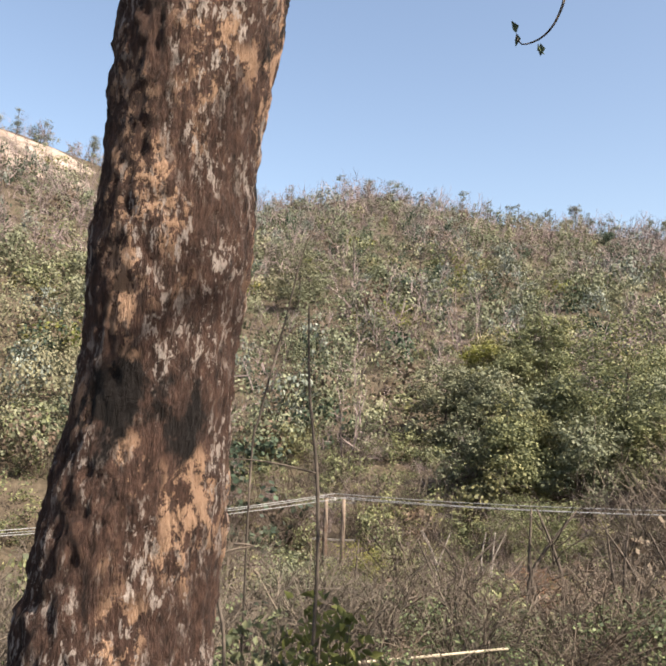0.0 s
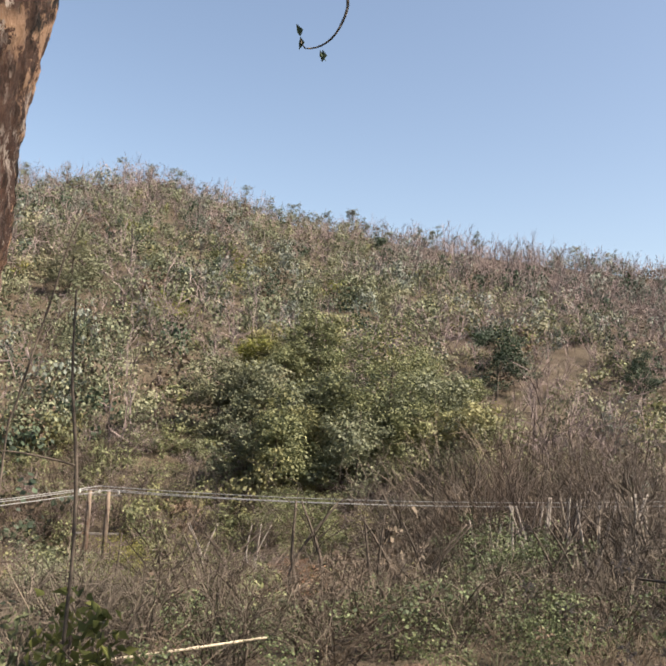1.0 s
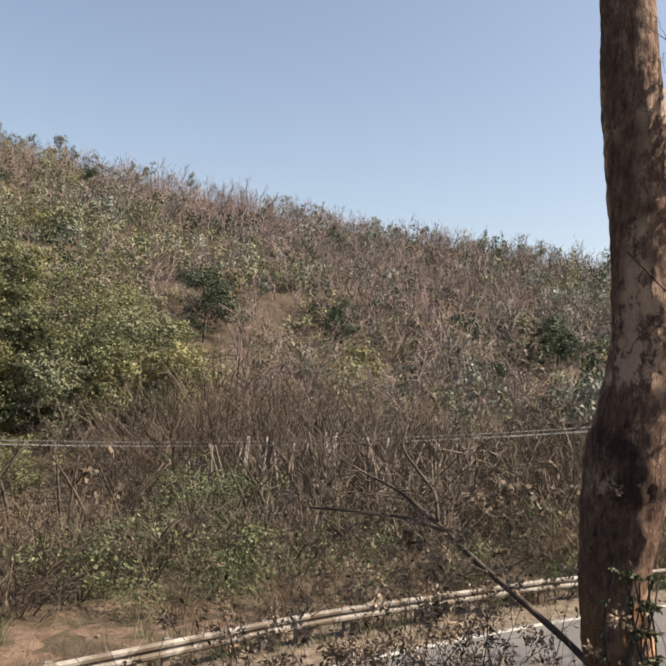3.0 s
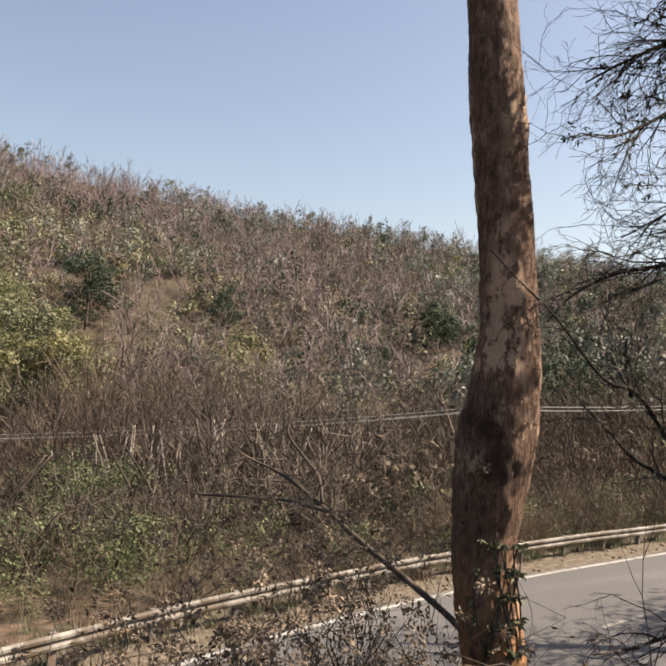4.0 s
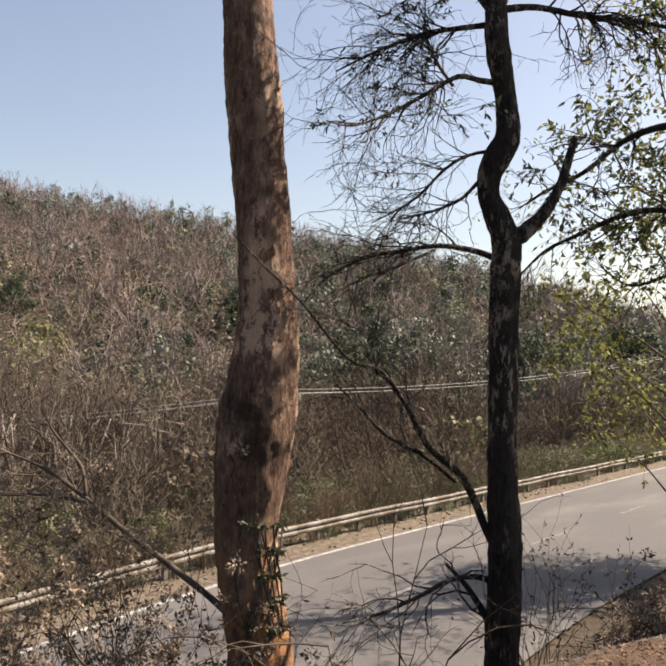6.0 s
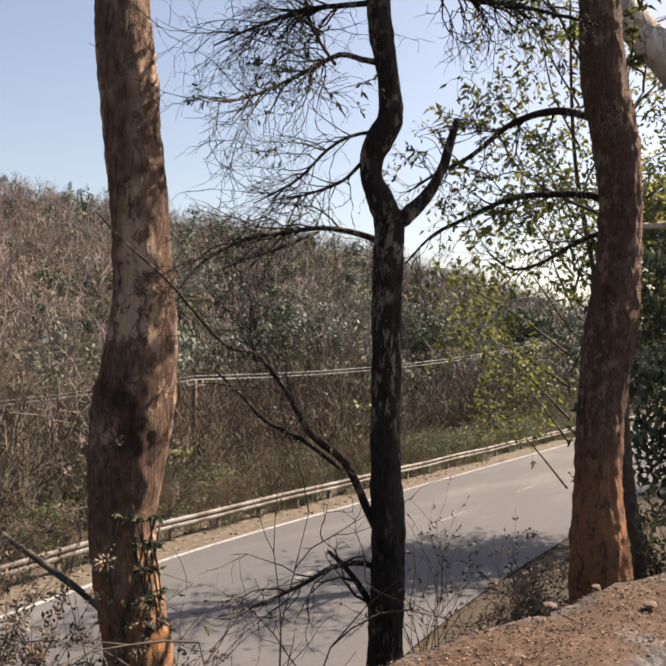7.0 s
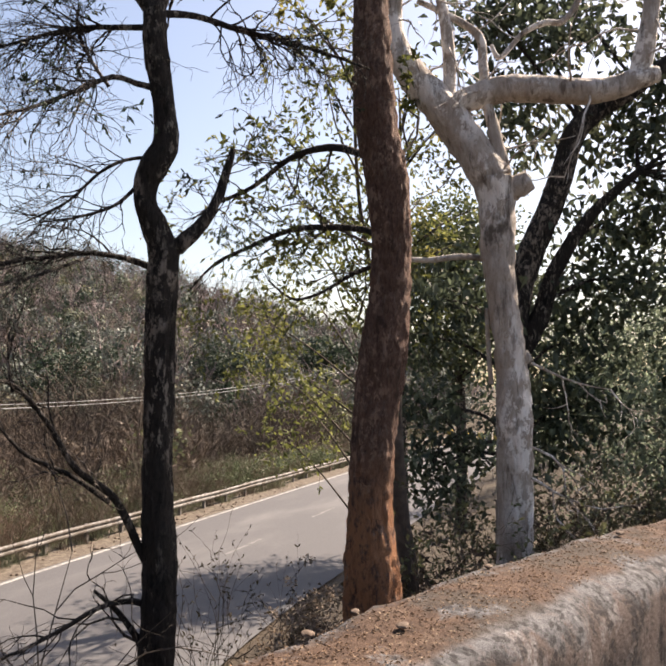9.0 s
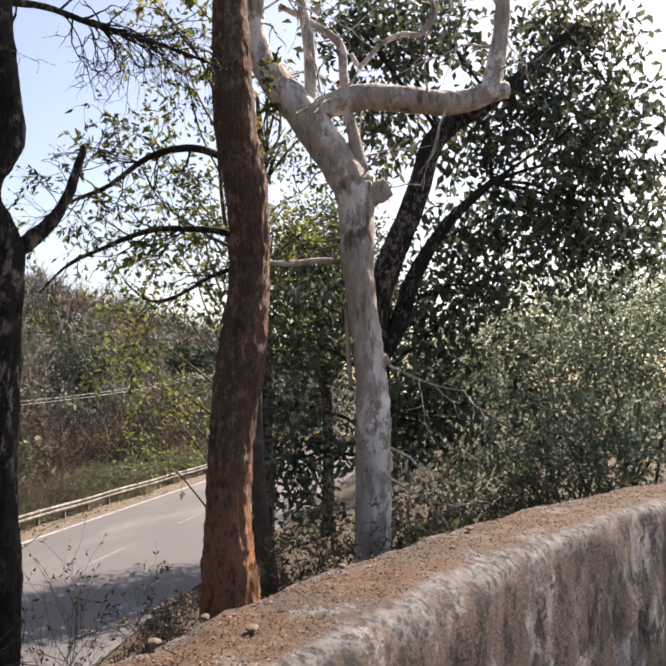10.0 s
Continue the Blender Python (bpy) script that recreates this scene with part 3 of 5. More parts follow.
RUSTY_B = [(6.92, 2.87, 2.66, 0.0287), (7.01, 3.02, 2.81, 0.0293), (7.18, 3.36, 2.88, 0.0256), (7.32, 3.7, 2.89, 0.0232), (7.43, 4.1, 2.77, 0.0186), (7.56, 4.44, 2.66, 0.0134), (7.69, 4.76, 2.43, 0.0079)]
RUSTY_C = [(6.92, 2.88, 2.53, 0.0223), (7.11, 3.13, 2.48, 0.0183), (7.29, 3.42, 2.34, 0.014), (7.47, 3.68, 2.32, 0.0109), (7.52, 3.89, 2.49, 0.0074)]
SAPLING = [(-0.42, 8.1, -0.29, 0.0158), (-0.41, 8.1, 0.51, 0.0144), (-0.44, 8.1, 1.14, 0.0145), (-0.52, 8.09, 1.78, 0.0114), (-0.55, 8.09, 2.44, 0.0066)]
SAPLING_SIDE = [(-0.44, 8.1, 1.14, 0.0081), (-0.62, 7.98, 1.19, 0.0079), (-0.82, 7.85, 1.23, 0.0062), (-1.01, 7.71, 1.25, 0.003)]
SAPLING_THIN = [(-0.96, 8.13, 1.12, 0.0097), (-0.9, 8.14, 1.6, 0.0098), (-0.73, 8.16, 2.37, 0.0083), (-0.63, 8.18, 2.85, 0.0067), (-0.52, 8.19, 3.13, 0.0051)]
SAPLING_LOW = [(-0.79, 6.53, 0.14, 0.0119), (-0.84, 6.52, 0.51, 0.0107), (-0.84, 6.52, 0.75, 0.0096), (-0.76, 6.53, 0.82, 0.0072), (-0.65, 6.56, 0.81, 0.0036)]
HANGING = [(1.25, 7.53, 5.04, 0.014), (1.28, 7.52, 4.77, 0.0123), (1.28, 7.52, 4.64, 0.0108), (1.21, 7.53, 4.46, 0.0092), (1.11, 7.55, 4.36, 0.0077), (0.99, 7.57, 4.33, 0.0062), (0.95, 7.58, 4.4, 0.0047)]

# ---- ground, road, wall ----
def sheet(name, xs, ys, height, material, shift=None):
    g, n = Geo(), len(xs)
    for y in ys:
        for x in xs:
            yy = y + (shift(x) if shift else 0)
            g.v.append((x, yy, height(x, yy)))
    g.f = [(j * n + i, j * n + i + 1, (j + 1) * n + i + 1, (j + 1) * n + i) for j in range(len(ys) - 1) for i in range(n - 1)]
    return new(name, g.mesh(name, material))


xs = [-3000, -1500, -800] + [-420 + 10 * i for i in range(38)] + [-40 + 1.0 * i for i in range(120)] + [80 + 8 * i for i in range(40)] + [800, 1500, 3000]
ys = [-3000, -1000, -300, -120] + [-60 + 6 * i for i in range(9)] + [-6 + 0.5 * i for i in range(70)] + [29 + 5 * i for i in range(70)] + [500, 900, 3000]
ground = tagged(sheet("ground", xs, ys, ground_z, EARTH), "dry brown earth of the wooded hillside and roadside bank", "ground", kind="structure")
lane = [-70 + 2.0 * i for i in range(82)]
road = tagged(sheet("road", lane, [-7.6 + 0.4 * i for i in range(20)], lambda x, y: ROAD_Z, ASPHALT, verge), "grey asphalt road with faded white lines", "road", kind="structure")
shoulder = tagged(sheet("road_shoulder", lane, [0.0, 0.4, 0.8, 1.2, 1.6, 2.0], lambda x, y: ROAD_Z - 0.012 + 0.03 * noise.noise(Vector((x * 1.7, y * 1.7, 0))), GRAVEL, verge), "strip of pale gravel along the road", "shoulder", kind="structure")
edge_line = tagged(sheet("edge_line", lane, [-0.24, -0.1], lambda x, y: ROAD_Z + 0.006, LINE, verge), "worn white line at the road's edge", "road marking", kind="structure")
for k in range(16):
    s = -14 + 7.5 * k
    g = Geo()
    g.add([(s, verge(s) - 3.78, ROAD_Z + 0.006), (s + 2.6, verge(s + 2.6) - 3.78, ROAD_Z + 0.006), (s + 2.6, verge(s + 2.6) - 3.66, ROAD_Z + 0.006), (s, verge(s) - 3.66, ROAD_Z + 0.006)], [(0, 1, 2, 3)])
    part("centre_dash", g, DASH, road)


g, n, m = Geo(), 34, 16
for j in range(m):
    for i in range(n):
        x = -1.5 + 11 * i / (n - 1)
        y = verge(x) + 1.9 + (3.4 + 0.7 * noise.noise(Vector((x * 0.6, 2, 0)))) * j / (m - 1) * min(1, 0.4 + i / 8, (n - 1 - i) / 9)
        g.v.append((x, y, ground_z(x, y) + 0.02 + 0.018 * noise.fractal(Vector((x * 2.5, y * 2.5, 0)), 0.8, 2, 4)))
g.f = [(j * n + i, j * n + i + 1, (j + 1) * n + i + 1, (j + 1) * n + i) for j in range(m - 1) for i in range(n - 1)]
tagged(part("dirt_clearing", g, DIRT), "bare reddish trodden earth beside the road", "ground", kind="structure")


def build_wall():
    """The low broad wall at the terrace's edge, bowed in plan, its top rounded and uneven."""
    g, prof = Geo(), []
    for u, z in ((-0.04, -2.0), (-0.03, -1.0), (-0.02, -0.3), (-0.01, 0.1), (0.0, 0.3), (0.035, 0.4), (0.1, 0.455), (0.25, 0.495), (0.5, 0.505), (0.75, 0.51), (0.93, 0.5), (1.0, 0.46), (1.0, 0.1), (1.0, -1.2)):
        prof.append((u, z))
    n, m = 0, len(prof)
    x = -9.0
    while x < 24:
        b, f = wall_back(x), wall_front(x)
        sl = (wall_back(x + 0.1) - b) / 0.1
        for u, z in prof:
            y = f + (b - f) * u
            w = 0.06 * noise.fractal(Vector((x * 1.3, u * 2, z * 2)), 0.7, 2, 5)
            zz = z + (0.035 * noise.fractal(Vector((x * 1.3, y * 1.3, 0)), 0.8, 2, 4) if z > 0.3 else 0)
            g.v.append((x, y + w, zz))
        n += 1
        x += 0.12 if x > 2 else 0.4
    g.f = [(j * m + i, (j + 1) * m + i, (j + 1) * m + i + 1, j * m + i + 1) for j in range(n - 1) for i in range(m - 1)]
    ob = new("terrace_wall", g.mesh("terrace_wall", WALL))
    return tagged(ob, "low broad whitewashed wall stained black, red earth on top", "wall", kind="structure")


build_wall()


# ---- trees by the wall ----
def line_to_ground(pts, flare=1.25, top=None):
    """The line in order from the foot to the crown, carried down into the ground and up to top."""
    pts = sorted(pts, key=lambda p: p[2])
    x, y, z, r = pts[0]
    gz = ground_z(x, y)
    low = [(x, y, gz - 0.25, r * flare)] if z > gz - 0.2 else []
    if low and z - gz > 0.6:
        low.append((x, y, (gz + z) / 2, r * 1.02))
    if top:
        a, b = pts[-2], pts[-1]
        lean = ((b[0] - a[0]) / (b[2] - a[2]), (b[1] - a[1]) / (b[2] - a[2]))
        n = max(2, int((top - b[2]) / 0.45))
        for k in range(1, n + 1):
            dz = (top - b[2]) * k / n
            pts.append((b[0] + lean[0] * dz * (1 - 0.5 * k / n), b[1] + lean[1] * dz * (1 - 0.5 * k / n), b[2] + dz, b[3] * (1 - 0.6 * k / n)))
    return low + pts


def limb_part(name, pts, material, parent, gap=0.05, sides=10, rough=0.06, grain=14.0, label=""):
    g = Geo()
    g.tube(glide(pts, gap), sides, rough, grain)
    return part(name, g, material, parent, label)


def tree_foot(pts):
    p = min(pts, key=lambda q: q[2])
    return p[0], p[1], ground_z(p[0], p[1])


def crown_above(tree, x, y, z, spread, rng, leaf, count, wood):
    """Limbs and a thin crown over the top of a trunk."""
    w, lv = Geo(), Geo()
    for k in range(7):
        a = k * 2.4 + rng.uniform(0, 0.8)
        tips = []
        twigs(w, None, (x, y, z - rng.uniform(0, 1.2)), (math.cos(a), math.sin(a), rng.uniform(0.5, 1.2)), spread, 0.06, 2, rng, wander=0.25, sides=5, tips=tips)
        for t in tips:
            clump(lv, t, 0.8, count, leaf, rng)
    part("upper_branch", w, wood, tree)
    part("crown", lv, LEAF_FRESH, tree, "thin crown of small green leaves")


scarred = base("leaning_tree", *tree_foot(SCARRED), "leaning thick trunk with brown bark and pale flaking scars", "tree")
limb_part("trunk", line_to_ground(SCARRED, 1.3, 7.5), BARK_SCARRED, scarred, 0.018, 128, 0.06, 24.0)
crown_above(scarred, -0.4, 4.8, 7.3, 2.4, random.Random(3), 0.1, 14, BARK_DARK)

bulged = base("bulging_tree", *tree_foot(BULGED), "bulging orange-brown trunk with peeling bark and a creeper", "tree")
limb_part("trunk", line_to_ground(BULGED, 1.2, 8.0), BARK_BULGED, bulged, 0.024, 72, 0.06, 18.0)
crown_above(bulged, 4.4, 5.2, 7.8, 2.6, random.Random(4), 0.1, 14, BARK_DARK)

def joined(pts, trunk):
    """The limb's line begun at the nearest point of the trunk's own line."""
    near = min(glide(trunk, 0.05), key=lambda q: sum((q[i] - pts[0][i]) ** 2 for i in range(2)) * 0.2 + (q[2] - pts[0][2]) ** 2)
    shift = [near[i] - pts[0][i] for i in range(3)]
    n = len(pts)
    return [tuple(p[i] + shift[i] * (1 - k / n) ** 2 for i in range(3)) + (p[3],) for k, p in enumerate(pts)]


def swing(p):
    """Boughs on the bulging tree's side lean towards the terrace the further out they reach."""
    out = max(0.0, ((5.48 - p[0]) + (p[1] - 3.85)) * 0.7)
    k = 1 - 0.105 * min(1.5, out)
    return (0.35 + (p[0] - 0.35) * k, 0.1 + (p[1] - 0.1) * k, 1.57 + (p[2] - 1.57) * k, p[3] * k)


forked = base("forked_tree", *tree_foot(FORKED), "slender dark tree with flaking bark and crooked bare branches", "tree")
limb_part("trunk", line_to_ground(FORKED, 1.2), BARK_DARK, forked, 0.03, 40, 0.12, 16.0)
limb_part("broken_limb", FORKED_STUB, BARK_DARK, forked, 0.03, 20, 0.15, 16.0, "short broken dark limb")
rng = random.Random(11)
leafy = Geo()
for pts, hang, n_twig, n_leaf in ((LOW, 0.1, 5, 0), (LOW_B, 0.1, 5, 0), (LOW_C, 0.0, 3, 0), (ARCH, 0.3, 14, 0), (ARCH_B, 0.3, 8, 0), (HIGH, 0.5, 30, 2), (HIGH_B, 0.5, 26, 3), (MID, 0.4, 20, 0),
                                  (MID_B, 0.4, 18, 0), (TOP, 0.6, 34, 3), (TOP_R, 0.5, 36, 3), (STEM, 0.3, 16, 5), (STEM_B, 0.4, 18, 5), (FOOT, 0.0, 8, 1), (FOOT_B, 0.0, 4, 0)):
    g = Geo()
    line = glide([swing(p) for p in (joined(pts, FORKED) if pts not in (LOW_B, LOW_C, ARCH_B, HIGH_B) else pts)], 0.05)
    g.tube(line, 8, 0.1, 20.0)
    for k in range(n_twig):
        i = rng.randrange(len(line) // 4, len(line) * 5 // 6 if pts is not LOW else len(line) * 2 // 3)
        p, q = line[i], line[max(0, i - 3)]
        d = Vector((p[0] - q[0], p[1] - q[1], p[2] - q[2]))
        d = d.normalized() if d.length else Vector((0, 0, 1))
        away = d + Vector((rng.uniform(-1, 1), rng.uniform(-1, 1), rng.uniform(-0.9, 0.7))) * 0.8
        twigs(g, leafy if n_leaf else None, p[:3], away, rng.uniform(0.3, 0.62), max(0.0045, p[3] * 0.45), 2, rng, hang * 0.3, (0.042, 0.015), n_leaf * 2 if rng.random() < 0.13 else 0, 0.46)
    part("branch", g, BARK_DARK, forked)
for k in range(9):
    p = glide(FORKED_STUB, 0.03)[-1 - k * 2]
    g = Geo()
    twigs(g, leafy, p[:3], (rng.uniform(-1, 1), rng.uniform(-1, 1), rng.uniform(-0.2, 1)), rng.uniform(0.2, 0.4), 0.005, 2, rng, 0.2, (0.05, 0.018), 4, 0.4)
    part("shoot", g, BARK_TWIG, forked)
part("leaves", leafy, LEAF_DARK, forked, "sparse small drooping dark leaves")

rusty = base("rust_brown_tree", *tree_foot(RUSTY), "straight rust-brown trunk with red earth on its flared foot", "tree")
limb_part("trunk", line_to_ground(RUSTY, 1.15, 9.0), BARK_RUSTY, rusty, 0.025, 72, 0.11, 22.0)
leafy = Geo()
for pts in (RUSTY_A, RUSTY_B, RUSTY_C):
    g = Geo()
    line = glide(joined(pts, RUSTY), 0.05)
    g.tube(line, 10, 0.1, 20.0)
    for k in range(18):
        i = rng.randrange(len(line) // 5, len(line))
        p, q = line[i], line[max(0, i - 3)]
        d = Vector((p[0] - q[0], p[1] - q[1], p[2] - q[2])).normalized()
        twigs(g, leafy, p[:3], d + Vector((rng.uniform(-1, 1), rng.uniform(-1, 1), rng.uniform(-0.6, 0.9))) * 0.8, rng.uniform(0.3, 0.7), max(0.004, p[3] * 0.4), 2, rng, 0.1, (0.06, 0.024), 3 if rng.random() < 0.6 else 1, 0.45)
    part("branch", g, BARK_DARK, rusty)
part("leaves", leafy, LEAF_FRESH, rusty, "sparse small green leaves")
crown_above(rusty, 6.8, 2.8, 8.8, 2.6, random.Random(5), 0.1, 14, BARK_DARK)

thin = base("thin_tree", *tree_foot(THIN), "thin brown trunk standing close behind a thicker one", "tree")
limb_part("trunk", line_to_ground(THIN, 1.3), BARK_TWIG, thin, 0.04, 24, 0.1, 16.0)

for z0, way in ((2.0, (0.9, -0.2, 0.9)), (2.8, (0.2, 1, 0.8)), (3.5, (0.9, 0.4, 1.0)), (4.4, (-0.3, 0.9, 0.9))):
    g, lf = Geo(), Geo()
    twigs(g, lf, (8.35, 2.8 + 0.066 * z0, min(z0, 4.0)), way, 1.3, 0.022, 2, rng, 0.05, (0.1, 0.045), 13, 0.3, 5)
    bough = part("bough", g, BARK_TWIG, thin)
    part("leaves", lf, LEAF_FRESH, bough, "small light-green leaves")

pale = base("pale_tree", *tree_foot(PALE), "smooth pale grey tree with a long level limb", "tree")
limb_part("trunk", line_to_ground(PALE, 1.15), BARK_PALE, pale, 0.022, 56, 0.14, 11.0)
for pts, sides in ((PALE_LEFT, 40), (PALE_ARM, 36), (PALE_UP, 28), (PALE_BACK, 20), (PALE_TWIST, 18)):
    limb_part("limb", pts, BARK_PALE, pale, 0.03, sides, 0.09, 9.0)
limb_part("limb", [(9.12, 2.1, 2.84, 0.034), (9.07, 2.45, 2.88, 0.032), (9.02, 2.75, 2.85, 0.03), (8.97, 3.05, 2.86, 0.024)], BARK_PALE, pale, 0.03, 12, 0.1, 16.0)
for pts in (PALE_SHOOT, PALE_HANG):
    limb_part("shoot", pts, BARK_PALE, pale, 0.03, 8, 0.1, 20.0)
rng = random.Random(21)
for z, s, out in ((3.6, 0.12, 0.34), (1.88, 0.07, 0.19), (2.6, 0.05, 0.14), (1.11, 0.045, 0.14)):
    c = min(glide(PALE, 0.03), key=lambda q: abs(q[2] - z))
    g = Geo()
    g.tube(glide([(c[0], c[1], z - s, s * 0.9), (c[0] + 0.02, c[1] - out * 0.6, z - s * 0.3, s), (c[0] + 0.03, c[1] - out, z + s * 0.3, s * 0.8)], 0.02), 16, 0.2, 14)
    part("knot", g, BARK_PALE, pale)
for k in range(26):
    p = rng.choice(glide(PALE_LEFT, 0.1) + glide(PALE_ARM, 0.1) + glide(PALE_BACK, 0.1) + glide(PALE_TWIST, 0.1) + glide(PALE_UP, 0.1))
    g = Geo()
    twigs(g, None, p[:3], (rng.uniform(-1, 1), rng.uniform(-1, 1), rng.uniform(-0.8, 1)), rng.uniform(0.4, 1.2), 0.014, 1, rng, 0.1, wander=0.45, sides=5)
    part("bare_twig", g, BARK_PALE, pale)
for y0, z0 in ((1.8, 1.04), (1.8, 0.76), (1.72, 1.82)):
    g = Geo()
    twigs(g, None, (9.06, y0 + 0.05, z0), (0.1, -1, rng.uniform(-0.5, 0.2)), 0.8, 0.016, 2, rng, 0.05, wander=0.3, sides=5)
    part("side_twig", g, BARK_PALE, pale)

shady = base("broad_leaved_tree", *tree_foot(SHADY), "dark slanting tree with large glossy leaves behind the wall", "tree")
limb_part("trunk", line_to_ground(SHADY, 1.2), BARK_DARK, shady, 0.06, 28, 0.08, 8.0)
limb_part("limb", SHADY_LOW, BARK_DARK, shady, 0.06, 20, 0.08, 8.0)
CLUMPS = [(10.16, 3.02, 1.37), (10.04, 2.66, 0.89), (9.68, 2.9, 0.65), (11.36, 3.02, 2.69), (12.08, 1.94, 6.29), (12.8, 1.34, 6.89), (12.8, 0.86, 5.21), (12.8, 0.14, 5.57), (13.04, -0.46, 5.33), (12.8, 0.26, 4.13), (13.04, -0.46, 4.25), (13.28, -1.06, 4.73), (12.8, 0.98, 3.77), (12.8, 1.46, 2.93), (13.76, -1.3, 5.81), (11.48, 2.42, 6.41), (12.8, 1.58, 2.21), (12.68, 1.94, 1.13), (12.8, 1.34, 1.37), (13.28, -0.58, 3.65), (10.76, 3.26, 2.21), (12.68, 2.3, 5.33), (12.8, 0.74, 3.05), (13.76, -1.42, 3.89), (13.9, -0.9, 6.9), (13.3, -0.3, 6.9)]
rng = random.Random(31)
stem = glide(SHADY, 0.2) + glide(SHADY_LOW, 0.2)
wood, leafy = Geo(), Geo()
for c in CLUMPS:
    p = min(stem, key=lambda q: (q[0] - c[0]) ** 2 + (q[1] - c[1]) ** 2 + (q[2] + 0.6 - c[2]) ** 2)
    mid = ((p[0] + c[0]) / 2 + rng.uniform(-0.2, 0.2), (p[1] + c[1]) / 2 + rng.uniform(-0.2, 0.2), (p[2] + c[2]) / 2 + 0.15, 0.022)
    wood.tube(glide([(p[0], p[1], p[2], 0.03), mid, (*c, 0.012)], 0.08), 6, 0.1, 10)
    for k in range(4):
        twigs(wood, None, c, (rng.uniform(-1, 1), rng.uniform(-1, 1), rng.uniform(-0.6, 1)), 0.6, 0.01, 1, rng, 0.1)
    clump(leafy, c, 0.78 if c[0] > 11 else 0.5, 520 if c[0] > 11 else 300, 0.16 if c[0] > 11 else 0.12, rng, 0.7)
part("branch_work", wood, BARK_DARK, shady)
part("leaves", leafy, LEAF_BROAD, shady, "large dark green leaves with gaps of sky")

light = base("light_green_tree", 12.1, 3.9, ground_z(12.1, 3.9), "small tree with thin light-green leaves on the bank", "tree")
LIGHT = [(10.2, 4.3, 4.1), (10.2, 4.5, 3.4), (10.9, 5.3, 2.4), (10.7, 4.6, 2.7), (11.5, 5.2, 1.6), (11.6, 5.0, 1.3), (10.3, 4.1, 3.6), (10.6, 4.3, 3.0), (9.7, 4.5, 4.4), (9.3, 4.0, 5.0), (9.2, 4.1, 5.5), (11.8, 5.8, 2.0), (12.0, 5.3, 0.7), (10.0, 3.2, 4.2), (10.3, 3.4, 3.2), (10.4, 3.3, 2.2)]
limb_part("trunk", [(12.1, 3.9, ground_z(12.1, 3.9) - 0.2, 0.06), (12.05, 3.9, 0.0, 0.05), (11.8, 3.95, 2.0, 0.04), (11.0, 4.1, 4.0, 0.025), (10.0, 3.9, 5.8, 0.01)], BARK_TWIG, light, 0.1, 12, 0.08)
wood, leafy = Geo(), Geo()
for c in LIGHT:
    z0 = max(-0.5, c[2] - 0.8)
    k = min(1, max(0, (z0 + 2) / 6))
    wood.tube(glide([(11.85 - 0.9 * k, 4.45 - 0.4 * k, z0, 0.016), ((11.5 + c[0]) / 2, (4.4 + c[1]) / 2, (z0 + c[2]) / 2 + 0.1, 0.011), (*c, 0.006)], 0.08), 5)
    for k in range(4):
        twigs(wood, leafy, c, (rng.uniform(-1, 1), rng.uniform(-1, 1), rng.uniform(-0.7, 0.8)), 0.6, 0.007, 1, rng, 0.15, (0.075, 0.034), 12)
    clump(leafy, c, 0.55, 150, 0.085, rng)
part("branch_work", wood, BARK_TWIG, light)
part("leaves", leafy, LEAF_FRESH, light, "light-green leaves with the sun behind them")

thicket = base("thicket_bush", 13.8, -0.8, ground_z(13.8, -0.8), "wide dense dark-green bush behind the wall", "bush")
THICKET = [(13.89, -0.22, 2.59), (14.44, -0.99, 2.92), (14.77, -1.87, 3.03), (13.45, 0.11, 1.71), (13.89, -0.77, 1.93), (13.78, -1.54, 1.82), (12.79, -0.22, 0.94), (12.79, -0.88, 0.94), (13.12, -1.65, 0.94), (13.45, 0.44, 2.15), (13.67, -2.09, 2.04), (14.77, -2.09, 2.7), (14.44, -3.41, 2.48), (15.32, -3.85, 2.92), (13.34, 0.22, 0.28), (13.01, 0.88, 0.83), (13.12, 0.55, -0.38), (16.42, 0.44, 2.48), (16.97, -0.99, 3.14), (17.52, -2.75, 3.36), (16.42, 1.65, 1.6), (17.52, -4.51, 3.36), (16.42, -1.76, 1.6), (16.42, 0.11, 0.72)]
wood, leafy = Geo(), Geo()
for c in THICKET:
    g0 = (13.8 + rng.uniform(-0.8, 0.8), -0.8 + rng.uniform(-0.8, 0.8))
    wood.tube(glide([(g0[0], g0[1], ground_z(*g0) - 0.1, 0.03), ((g0[0] + c[0]) / 2, (g0[1] + c[1]) / 2, c[2] * 0.5, 0.02), (*c, 0.008)], 0.15), 6)
    for k in range(6):
        twigs(wood, None, c, (rng.uniform(-1, 1), rng.uniform(-1, 1), rng.uniform(-0.7, 0.9)), 0.8, 0.008, 1, rng)
    clump(leafy, c, 1.15, 1250, 0.09, rng)
part("stem_work", wood, BARK_TWIG, thicket)
part("leaves", leafy, LEAF_THICKET, thicket)

